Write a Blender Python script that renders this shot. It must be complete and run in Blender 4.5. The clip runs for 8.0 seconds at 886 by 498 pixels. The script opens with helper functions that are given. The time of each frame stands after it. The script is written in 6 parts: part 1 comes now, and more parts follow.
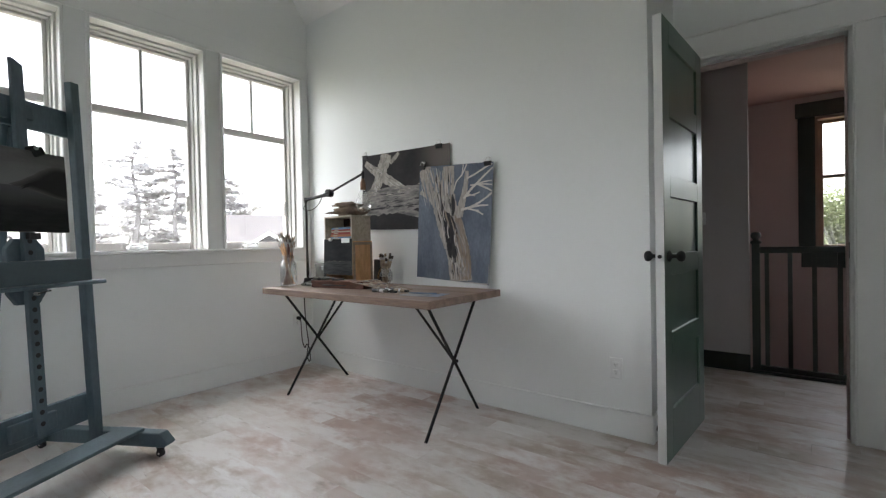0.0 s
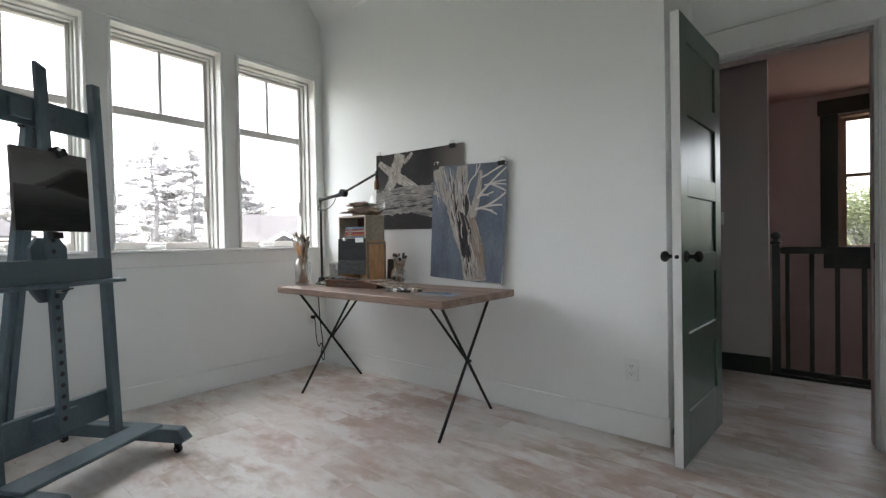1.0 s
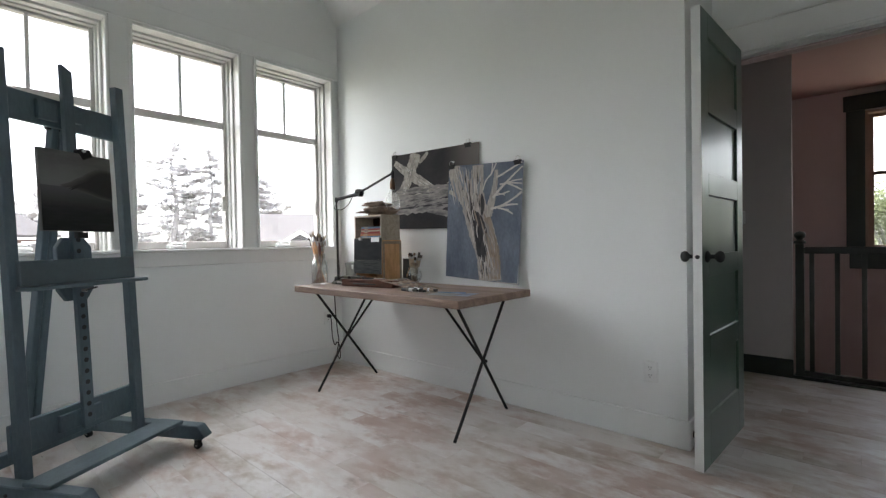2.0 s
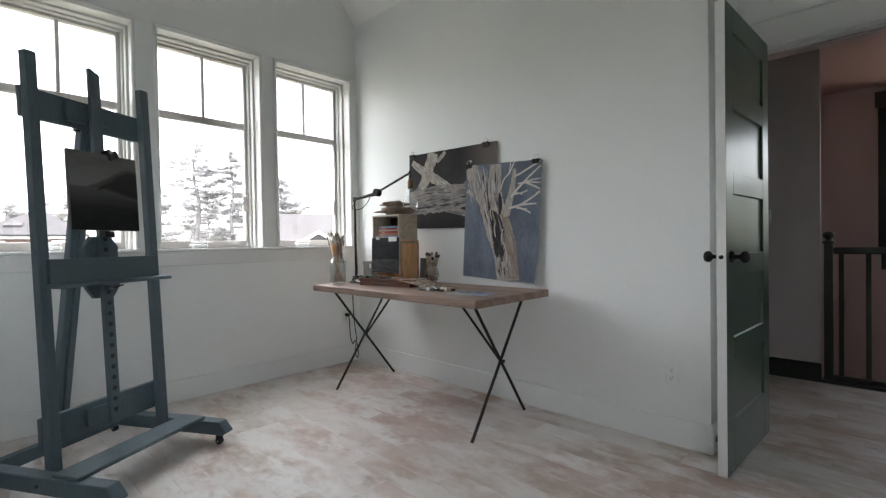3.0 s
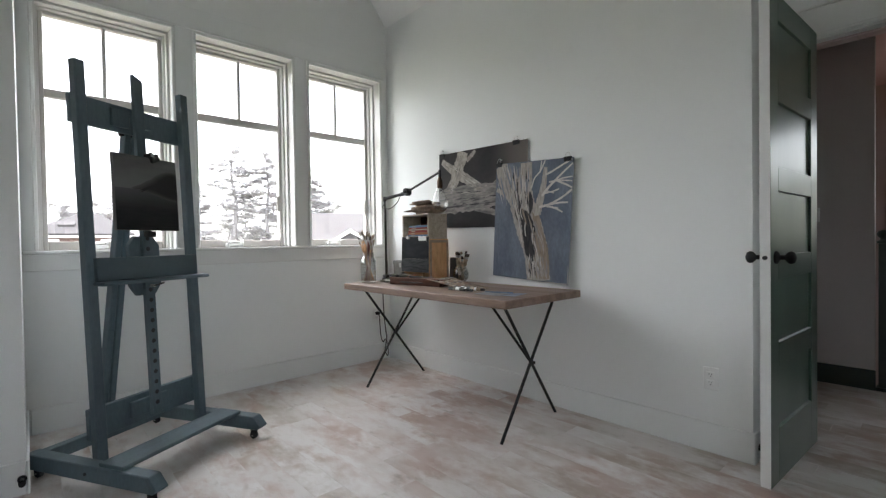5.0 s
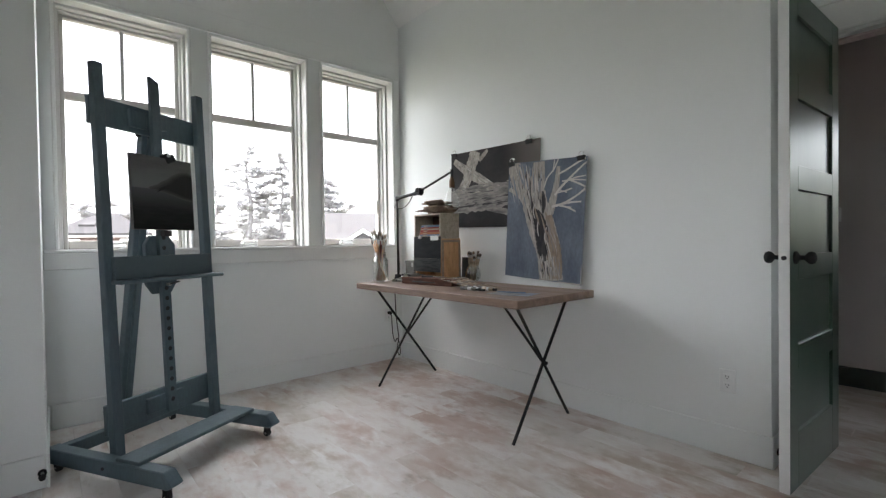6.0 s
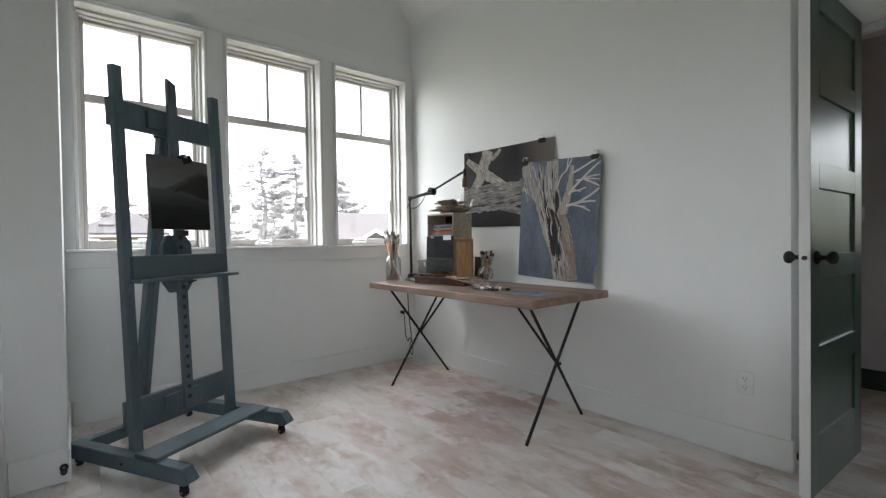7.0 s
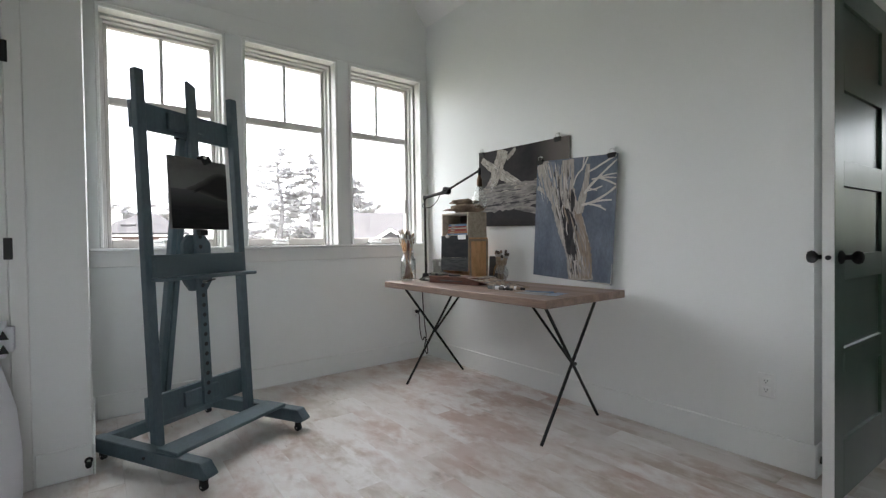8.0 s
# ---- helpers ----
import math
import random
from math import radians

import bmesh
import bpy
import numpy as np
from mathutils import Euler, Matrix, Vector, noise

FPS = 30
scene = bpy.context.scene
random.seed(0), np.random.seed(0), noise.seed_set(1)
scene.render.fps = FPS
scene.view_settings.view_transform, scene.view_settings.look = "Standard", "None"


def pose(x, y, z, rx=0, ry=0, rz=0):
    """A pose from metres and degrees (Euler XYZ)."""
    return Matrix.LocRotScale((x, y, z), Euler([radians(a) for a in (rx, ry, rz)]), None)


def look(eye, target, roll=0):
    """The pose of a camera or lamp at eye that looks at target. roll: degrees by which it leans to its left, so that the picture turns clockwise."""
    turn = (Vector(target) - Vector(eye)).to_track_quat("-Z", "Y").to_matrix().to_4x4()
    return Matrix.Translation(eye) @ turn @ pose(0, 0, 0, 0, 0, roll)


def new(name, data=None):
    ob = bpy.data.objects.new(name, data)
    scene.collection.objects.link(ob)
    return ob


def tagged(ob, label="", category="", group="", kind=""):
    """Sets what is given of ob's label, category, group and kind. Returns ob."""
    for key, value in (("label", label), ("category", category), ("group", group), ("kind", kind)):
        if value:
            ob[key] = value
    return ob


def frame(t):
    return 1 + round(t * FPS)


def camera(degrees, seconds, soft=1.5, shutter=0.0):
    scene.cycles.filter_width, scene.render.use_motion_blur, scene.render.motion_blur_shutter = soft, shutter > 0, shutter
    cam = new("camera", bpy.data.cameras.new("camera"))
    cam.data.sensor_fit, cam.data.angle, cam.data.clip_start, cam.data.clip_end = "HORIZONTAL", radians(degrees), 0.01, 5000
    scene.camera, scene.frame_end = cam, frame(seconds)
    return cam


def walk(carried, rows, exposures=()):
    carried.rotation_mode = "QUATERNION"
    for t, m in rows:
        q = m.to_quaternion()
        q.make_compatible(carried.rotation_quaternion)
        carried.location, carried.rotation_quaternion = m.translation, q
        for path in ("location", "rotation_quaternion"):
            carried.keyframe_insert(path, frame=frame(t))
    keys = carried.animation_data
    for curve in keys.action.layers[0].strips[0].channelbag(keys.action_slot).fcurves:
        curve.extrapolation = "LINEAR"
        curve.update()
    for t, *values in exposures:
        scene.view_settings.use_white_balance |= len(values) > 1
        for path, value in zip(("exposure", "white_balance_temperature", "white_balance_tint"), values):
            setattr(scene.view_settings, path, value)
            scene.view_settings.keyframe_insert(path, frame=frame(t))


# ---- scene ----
cam = camera(88.0, 8.0, soft=1.3)
PATH = [
    (0, (3.436, -2.446, 1.035), (2.192, -0.88, 1.009), -1.1),
    (0.5, (3.434, -2.445, 1.036), (2.169, -0.896, 1.009), -1.1),
    (1, (3.433, -2.445, 1.035), (2.144, -0.915, 1.009), -1.0),
    (1.5, (3.429, -2.448, 1.038), (2.117, -0.939, 1.01), -1.0),
    (3, (3.42, -2.448, 1.036), (2.031, -1.01, 1.008), -0.9),
    (3.5, (3.42, -2.446, 1.04), (1.999, -1.038, 1.009), -0.9),
    (4, (3.419, -2.44, 1.041), (1.977, -1.055, 1.009), -0.9),
    (4.5, (3.417, -2.44, 1.041), (1.955, -1.075, 1.009), -0.9),
    (6, (3.414, -2.432, 1.038), (1.897, -1.129, 1.007), -0.8),
    (6.5, (3.414, -2.433, 1.036), (1.88, -1.15, 1.006), -0.8),
    (7, (3.412, -2.432, 1.038), (1.86, -1.171, 1.006), -0.8),
    (7.5, (3.414, -2.434, 1.037), (1.843, -1.196, 1.004), -0.8),
    (8, (3.414, -2.435, 1.037), (1.823, -1.224, 1.004), -0.8),
]
walk(cam, [(t, look(eye, target, roll)) for t, eye, target, roll in PATH], [(0, 3.75), (4, 3.72), (8, 3.69)])

# ---- world, sun ----
world = bpy.data.worlds.new("overcast_sky")
scene.world = world
world.use_nodes = True
wn, wl = world.node_tree.nodes, world.node_tree.links
wn.clear()
sky = wn.new("ShaderNodeTexSky")
sky.sky_type, sky.sun_disc = "NISHITA", False
sky.sun_elevation, sky.sun_rotation = radians(78), radians(215)
sky.air_density, sky.dust_density, sky.ozone_density = 1.0, 3.0, 1.0
pale = wn.new("ShaderNodeHueSaturation")
pale.inputs["Saturation"].default_value = 0.23
bg = wn.new("ShaderNodeBackground")
bg.inputs["Strength"].default_value = 0.115
wo = wn.new("ShaderNodeOutputWorld")
wl.new(sky.outputs[0], pale.inputs["Color"])
wl.new(pale.outputs[0], bg.inputs["Color"])
wl.new(bg.outputs[0], wo.inputs["Surface"])
sun = new("sun", bpy.data.lights.new("sun", "SUN"))
sun.data.energy, sun.data.angle, sun.data.color = 0.5, radians(110), (0.99, 0.975, 0.985)
sun.matrix_world = look((-5.0, 0.2, 6.0), (0, 0, 0))


# ---- materials ----
def surface(name, base, other=None, rough=0.5, metal=0.0, scale=6.0, stretch=(1, 1, 1), amount=0.5, low=0.4, high=0.65,
            fine=80.0, bump=0.15, depth=0.002, fine_mix=0.12, rough_var=0.12, spread=0.0, coat=0.0, spec=0.5):
    """Paint, wood, metal or cloth: two colours mixed by a broad noise, a fine grain over them, relief and uneven gloss."""
    m = bpy.data.materials.new(name)
    m.use_nodes = True
    n, l = m.node_tree.nodes, m.node_tree.links
    p = n["Principled BSDF"]
    geo = n.new("ShaderNodeNewGeometry")
    pos = geo.outputs["Position"]
    if spread:
        info, mul, add = n.new("ShaderNodeObjectInfo"), n.new("ShaderNodeMath"), n.new("ShaderNodeVectorMath")
        mul.operation, add.operation = "MULTIPLY", "ADD"
        mul.inputs[1].default_value = spread
        l.new(info.outputs["Random"], mul.inputs[0])
        l.new(pos, add.inputs[0])
        l.new(mul.outputs[0], add.inputs[1])
        pos = add.outputs[0]
    mp = n.new("ShaderNodeMapping")
    mp.inputs["Scale"].default_value = stretch
    l.new(pos, mp.inputs["Vector"])
    broad, grain = n.new("ShaderNodeTexNoise"), n.new("ShaderNodeTexNoise")
    broad.inputs["Scale"].default_value, broad.inputs["Detail"].default_value = scale, 6
    grain.inputs["Scale"].default_value, grain.inputs["Detail"].default_value = fine, 3
    l.new(mp.outputs[0], broad.inputs["Vector"])
    l.new(mp.outputs[0], grain.inputs["Vector"])
    ramp = n.new("ShaderNodeMapRange")
    ramp.inputs["From Min"].default_value, ramp.inputs["From Max"].default_value = low, high
    ramp.inputs["To Max"].default_value = amount
    l.new(broad.outputs["Fac"], ramp.inputs["Value"])
    mix = n.new("ShaderNodeMix")
    mix.data_type = "RGBA"
    other = other or tuple(c * 0.82 for c in base)
    mix.inputs["A"].default_value, mix.inputs["B"].default_value = (*base, 1), (*other, 1)
    l.new(ramp.outputs[0], mix.inputs["Factor"])
    mix2 = n.new("ShaderNodeMix")
    mix2.data_type, mix2.blend_type = "RGBA", "OVERLAY"
    mix2.inputs["Factor"].default_value = fine_mix
    l.new(mix.outputs["Result"], mix2.inputs["A"])
    l.new(grain.outputs["Fac"], mix2.inputs["B"])
    l.new(mix2.outputs["Result"], p.inputs["Base Color"])
    rr = n.new("ShaderNodeMapRange")
    rr.inputs["To Min"].default_value, rr.inputs["To Max"].default_value = max(0.02, rough - rough_var), min(1, rough + rough_var)
    l.new(broad.outputs["Fac"], rr.inputs["Value"])
    l.new(rr.outputs[0], p.inputs["Roughness"])
    p.inputs["Metallic"].default_value = metal
    p.inputs["Coat Weight"].default_value = coat
    p.inputs["Specular IOR Level"].default_value = spec
    b = n.new("ShaderNodeBump")
    b.inputs["Strength"].default_value, b.inputs["Distance"].default_value = bump, depth
    l.new(grain.outputs["Fac"], b.inputs["Height"])
    l.new(b.outputs[0], p.inputs["Normal"])
    return m


def clear_glass(name, tint=(1, 1, 1), rough=0.0, least=0.035, power=4.0):
    """A thin pane or vessel wall: lets light through, with a Fresnel gloss."""
    m = bpy.data.materials.new(name)
    m.use_nodes = True
    n, l = m.node_tree.nodes, m.node_tree.links
    n.remove(n["Principled BSDF"])
    tr, gl, lw, pw, mr, mx = (n.new("ShaderNode" + k) for k in ("BsdfTransparent", "BsdfGlossy", "LayerWeight", "Math", "MapRange", "MixShader"))
    tr.inputs["Color"].default_value = (*tint, 1)
    gl.inputs["Roughness"].default_value = rough
    pw.operation = "POWER"
    pw.inputs[1].default_value = power
    mr.inputs["To Min"].default_value, mr.inputs["To Max"].default_value = least, 0.7
    l.new(lw.outputs["Facing"], pw.inputs[0])
    l.new(pw.outputs[0], mr.inputs["Value"])
    l.new(mr.outputs[0], mx.inputs[0])
    l.new(tr.outputs[0], mx.inputs[1])
    l.new(gl.outputs[0], mx.inputs[2])
    l.new(mx.outputs[0], n["Material Output"].inputs["Surface"])
    return m


def fade(m, axis, start, end, colour):
    """Brushes one colour gradually into a painted material along a world axis."""
    n, l = m.node_tree.nodes, m.node_tree.links
    p = n["Principled BSDF"]
    old = p.inputs["Base Color"].links[0].from_socket
    geo, sep, rng_, mix = (n.new("ShaderNode" + k) for k in ("NewGeometry", "SeparateXYZ", "MapRange", "Mix"))
    mix.data_type = "RGBA"
    rng_.interpolation_type = "SMOOTHSTEP"
    rng_.inputs["From Min"].default_value, rng_.inputs["From Max"].default_value = start, end
    l.new(geo.outputs["Position"], sep.inputs[0])
    l.new(sep.outputs[axis], rng_.inputs["Value"])
    l.new(rng_.outputs[0], mix.inputs["Factor"])
    l.new(old, mix.inputs["A"])
    mix.inputs["B"].default_value = (*colour, 1)
    l.new(mix.outputs["Result"], p.inputs["Base Color"])
    return m


def foliage(name, front, through_light):
    """Needles or leaves: dull, and partly letting light through."""
    m = surface(name, front, tuple(c * 1.3 for c in front), rough=0.8, spec=0.15, scale=2, fine=9, bump=0.2, depth=0.02)
    n, l = m.node_tree.nodes, m.node_tree.links
    p = n["Principled BSDF"]
    tr, mx = n.new("ShaderNodeBsdfTranslucent"), n.new("ShaderNodeMixShader")
    tr.inputs["Color"].default_value = (*through_light, 1)
    l.new(p.outputs[0], mx.inputs[1])
    l.new(tr.outputs[0], mx.inputs[2])
    l.new(mx.outputs[0], n["Material Output"].inputs["Surface"])
    return m


WALL = surface("wall_paint", (0.84, 0.862, 0.857), (0.815, 0.838, 0.833), rough=0.6, scale=1.2, fine=160, bump=0.12, depth=0.0015, fine_mix=0.05)
CEIL = surface("ceiling_paint", (0.87, 0.88, 0.87), (0.85, 0.86, 0.85), rough=0.7, scale=1.0, fine=120, bump=0.1, fine_mix=0.05)
TRIM = surface("trim_paint", (0.80, 0.81, 0.80), (0.77, 0.78, 0.77), rough=0.35, scale=4, fine=60, bump=0.06, depth=0.001, fine_mix=0.05)
# white sash and frame paint, darkened to stand in for their backlit shade
SHADEDSASH = surface("shaded_sash_paint", (0.56, 0.54, 0.515), (0.51, 0.49, 0.47), rough=0.4, scale=5, fine=60, bump=0.05, depth=0.001, fine_mix=0.05)
SHADEDFRAME = surface("shaded_frame_paint", (0.62, 0.615, 0.60), (0.58, 0.575, 0.56), rough=0.45, spec=0.3, scale=5, fine=60, bump=0.05, depth=0.001, fine_mix=0.05)
TEAL = surface("easel_paint", (0.094, 0.139, 0.162), (0.064, 0.094, 0.113), rough=0.5, scale=5, stretch=(1, 1, 0.35), fine=90, bump=0.25, depth=0.001, fine_mix=0.25, amount=0.9)
TEALTRAY = surface("easel_tray_paint", (0.078, 0.112, 0.126), (0.11, 0.075, 0.08), rough=0.45, scale=1.6, fine=60, bump=0.12, depth=0.0008, fine_mix=0.12, amount=0.75, low=0.5, high=0.62)
TABLEWOOD = surface("table_wood", (0.28, 0.195, 0.15), (0.175, 0.118, 0.09), rough=0.45, scale=7, stretch=(0.25, 3, 3), fine=45, bump=0.25, depth=0.001, fine_mix=0.35, amount=0.9)
BLACK = surface("black_metal", (0.018, 0.019, 0.02), (0.03, 0.03, 0.03), rough=0.6, metal=0.0, spec=0.25, scale=20, bump=0.08, depth=0.0005)
RUBBER = surface("black_rubber", (0.02, 0.02, 0.02), rough=0.7, scale=20, bump=0.05, depth=0.0005)
STEEL = surface("brushed_steel", (0.55, 0.54, 0.52), (0.42, 0.41, 0.40), rough=0.35, metal=1.0, scale=30, bump=0.05, depth=0.0003)
GREENDOOR = surface("green_door_paint", (0.072, 0.118, 0.090), (0.060, 0.098, 0.075), rough=0.31, rough_var=0.06, spec=0.45, scale=3, stretch=(1, 1, 0.3), fine=70, bump=0.12, depth=0.0006, fine_mix=0.1)
DARKTRIM = surface("dark_green_trim_paint", (0.030, 0.042, 0.036), (0.022, 0.03, 0.027), rough=0.35, scale=4, fine=60, bump=0.08, depth=0.0006)
HALLWALL = surface("taupe_wall_paint", (0.52, 0.50, 0.495), (0.49, 0.47, 0.465), rough=0.6, scale=1.1, fine=150, bump=0.1, depth=0.001, fine_mix=0.05)
ROSEWALL = surface("rose_wall_paint", (0.60, 0.485, 0.475), (0.57, 0.455, 0.445), rough=0.6, scale=1.1, fine=150, bump=0.1, depth=0.001, fine_mix=0.05)
ROSECEIL = surface("rose_ceiling_paint", (0.62, 0.40, 0.38), (0.59, 0.375, 0.355), rough=0.65, scale=1.1, fine=150, bump=0.1, depth=0.001, fine_mix=0.05)
HALLSASH = surface("varnished_sash_wood", (0.38, 0.25, 0.19), (0.28, 0.18, 0.13), rough=0.35, scale=9, stretch=(3, 3, 0.3), fine=60, bump=0.1, depth=0.0006, fine_mix=0.3)
PLATE = surface("white_plastic", (0.84, 0.855, 0.85), rough=0.3, scale=8, bump=0.02, depth=0.0003, fine_mix=0.03)
GLASS = clear_glass("window_glass")
JARGLASS = clear_glass("jar_glass", (0.96, 0.97, 0.965), least=0.15, power=1.5)
BULBGLASS = clear_glass("bulb_glass", (0.95, 0.95, 0.94), least=0.07, power=2.2)
PALEWOOD = surface("pale_wood", (0.42, 0.33, 0.24), (0.30, 0.22, 0.155), rough=0.55, scale=9, stretch=(1, 1, 4), fine=60, bump=0.2, depth=0.0008, fine_mix=0.35, amount=0.9)
GREYWOOD = surface("weathered_wood", (0.52, 0.455, 0.36), (0.39, 0.335, 0.26), rough=0.6, scale=9, stretch=(1, 4, 4), fine=60, bump=0.25, depth=0.0008, fine_mix=0.4, amount=0.9)
HONEYWOOD = surface("honey_wood", (0.76, 0.46, 0.24), (0.60, 0.34, 0.165), rough=0.45, scale=8, stretch=(4, 4, 1), fine=60, bump=0.2, depth=0.0008, fine_mix=0.35, amount=0.9)
REDWOOD = surface("red_brown_wood", (0.12, 0.05, 0.032), (0.065, 0.028, 0.018), spec=0.25, rough=0.6, scale=10, stretch=(1, 5, 5), fine=70, bump=0.2, depth=0.0008, fine_mix=0.3, amount=0.9)
DRIFT = surface("driftwood", (0.27, 0.195, 0.14), (0.13, 0.09, 0.065), rough=0.7, scale=14, fine=90, bump=0.5, depth=0.003, fine_mix=0.4, amount=0.9)
LINEN = surface("white_linen", (0.80, 0.81, 0.86), (0.74, 0.75, 0.80), rough=0.85, scale=5, fine=200, bump=0.25, depth=0.001, fine_mix=0.06)


# ---- mesh helpers ----
def add_box(bm, lo, hi, bevel=0.0, m=None):
    """A box from corner to corner, with small chamfers."""
    lo, hi = Vector(lo), Vector(hi)
    mid, size = (lo + hi) / 2, hi - lo
    t = (m or Matrix()) @ Matrix.Translation(mid) @ Matrix.Diagonal((*size, 1))
    made = bmesh.ops.create_cube(bm, size=1, matrix=t)["verts"]
    if bevel:
        edges = list({e for v in made for e in v.link_edges})
        bmesh.ops.bevel(bm, geom=edges, offset=bevel, segments=1, affect="EDGES", clamp_overlap=True)
    return bm


def box(lo, hi, bevel=0.0, m=None):
    return add_box(bmesh.new(), lo, hi, bevel, m)


def add_rod(bm, a, b, r0, r1=None, sides=12, caps=True):
    """A tapered rod from a to b."""
    a, b = Vector(a), Vector(b)
    turn = (b - a).to_track_quat("Z", "Y").to_matrix().to_4x4()
    t = Matrix.Translation((a + b) / 2) @ turn
    bmesh.ops.create_cone(bm, cap_ends=caps, segments=sides, radius1=r0, radius2=r0 if r1 is None else r1, depth=(b - a).length, matrix=t)
    return bm


def rod(a, b, r0, r1=None, sides=12):
    return add_rod(bmesh.new(), a, b, r0, r1, sides)


def add_bar(bm, a, b, wide, deep, side=(0, 1, 0), bevel=0.0):
    """A straight board from a to b; wide runs along side."""
    a, b = Vector(a), Vector(b)
    z = (b - a).normalized()
    x = (Vector(side) - z * Vector(side).dot(z)).normalized()
    y = z.cross(x)
    t = Matrix((( x.x, y.x, z.x, a.x), (x.y, y.y, z.y, a.y), (x.z, y.z, z.z, a.z), (0, 0, 0, 1)))
    return add_box(bm, (-wide / 2, -deep / 2, 0), (wide / 2, deep / 2, (b - a).length), bevel, t)


def bar(a, b, wide, deep, side=(0, 1, 0), bevel=0.0):
    return add_bar(bmesh.new(), a, b, wide, deep, side, bevel)


def add_lathe(bm, profile, at=(0, 0, 0), sides=24, m=None):
    """Turned shape: (radius, height) pairs round a vertical axis."""
    t = (m or Matrix()) @ Matrix.Translation(at)
    rings = []
    for r, z in profile:
        rings.append([bm.verts.new(t @ Vector((r * math.cos(2 * math.pi * k / sides), r * math.sin(2 * math.pi * k / sides), z))) for k in range(sides)])
    for p, q in zip(rings, rings[1:]):
        for k in range(sides):
            bm.faces.new((p[k], p[(k + 1) % sides], q[(k + 1) % sides], q[k]))
    return bm


def lathe(profile, at=(0, 0, 0), sides=24, m=None):
    return add_lathe(bmesh.new(), profile, at, sides, m)


def add_tube(bm, points, r, sides=8):
    """A bent round bar or cable through points; r may be one radius or one for each point."""
    pts = [Vector(p) for p in points]
    radii = r if isinstance(r, (list, tuple)) else [r] * len(pts)
    rings, up = [], Vector((0.31, 0.17, 0.93)).normalized()
    for i, p in enumerate(pts):
        d = (pts[min(i + 1, len(pts) - 1)] - pts[max(i - 1, 0)]).normalized()
        x = d.cross(up)
        x = (x if x.length > 1e-3 else d.cross(Vector((1, 0, 0)))).normalized()
        y = d.cross(x)
        rings.append([bm.verts.new(p + radii[i] * (x * math.cos(2 * math.pi * k / sides) + y * math.sin(2 * math.pi * k / sides))) for k in range(sides)])
    for p, q in zip(rings, rings[1:]):
        for k in range(sides):
            bm.faces.new((p[k], p[(k + 1) % sides], q[(k + 1) % sides], q[k]))
    bm.faces.new(rings[0][::-1]), bm.faces.new(rings[-1])
    return bm


def tube(points, r, sides=8):
    return add_tube(bmesh.new(), points, r, sides)


def smooth_path(points, steps=6):
    """More points on a Catmull-Rom line through the given ones."""
    p = [Vector(q) for q in points]
    p = [p[0] * 2 - p[1], *p, p[-1] * 2 - p[-2]]
    out = []
    for a, b, c, d in zip(p, p[1:], p[2:], p[3:]):
        for k in range(steps):
            t = k / steps
            out.append(0.5 * (2 * b + (c - a) * t + (2 * a - 5 * b + 4 * c - d) * t * t + (3 * b - a - 3 * c + d) * t ** 3))
    return out + [p[-2]]


def finish(bm, name, material, smooth=False):
    bmesh.ops.recalc_face_normals(bm, faces=bm.faces)
    me = bpy.data.meshes.new(name)
    bm.to_mesh(me)
    bm.free()
    if material:
        me.materials.append(material)
    if smooth:
        for f in me.polygons:
            f.use_smooth = True
    return me


def part(name, bm, material, parent, label="", smooth=False):
    """ONE mesh object under a thing or a part."""
    ob = new(name, finish(bm, name, material, smooth))
    ob.parent = parent
    if parent is not None and parent.type == "MESH":
        ob.matrix_parent_inverse = Matrix()
    return tagged(ob, label)


def thing(name, label, category, m=None, group="", kind=""):
    """An Empty at the base of a thing; its parts are built in its own axes."""
    ob = new(name)
    ob.empty_display_size = 0.05
    ob.matrix_world = m or Matrix()
    return tagged(ob, label, category, group, kind)


def setting(name, bm, material, label, category, smooth=False):
    return tagged(new(name, finish(bm, name, material, smooth)), label, category, kind="structure")


# ---- the room's shell ----
EAST, SOUTH, EAVE, RIDGE = 4.75, -4.5, 2.97, 3.75
CLOSET_X, CLOSET_Y = 0.79, -2.459
NORTH_END, RECESS = 2.818, 0.585
OPENINGS = [(-2.405, -1.694), (-1.585, -0.876), (-0.774, -0.070)]
SILL, HEAD = 1.02, 2.475
DOOR_L, DOOR_R, DOOR_H = 2.918, 3.612, 2.055
HALL_N, STAIR_N, HALL_CEIL = 1.755, 3.2, 2.37

bm = bmesh.new()
ys = [SOUTH - 0.2] + [v for pair in OPENINGS for v in pair] + [0.0]
for a, b in zip(ys[::2], ys[1::2]):
    add_box(bm, (-0.26, a, SILL), (0, b, HEAD))
add_box(bm, (-0.26, SOUTH - 0.2, -0.3), (0, 0, SILL))
add_box(bm, (-0.26, SOUTH - 0.2, HEAD), (0, 0, RIDGE + 0.2))
wall_west = setting("wall_west", bm, WALL, "white painted plaster wall with three windows", "wall")

bm = box((-0.26, 0, -0.3), (NORTH_END, 0.12, EAVE + 0.1))
wall_north = setting("wall_north", bm, WALL, "white painted wall behind the work table", "wall")

bm = bmesh.new()
add_box(bm, (NORTH_END - 0.12, 0.12, -0.3), (NORTH_END, RECESS, EAVE + 0.1))
wall_return = setting("wall_recess_side", bm, WALL, "short white side wall of the door recess", "wall")

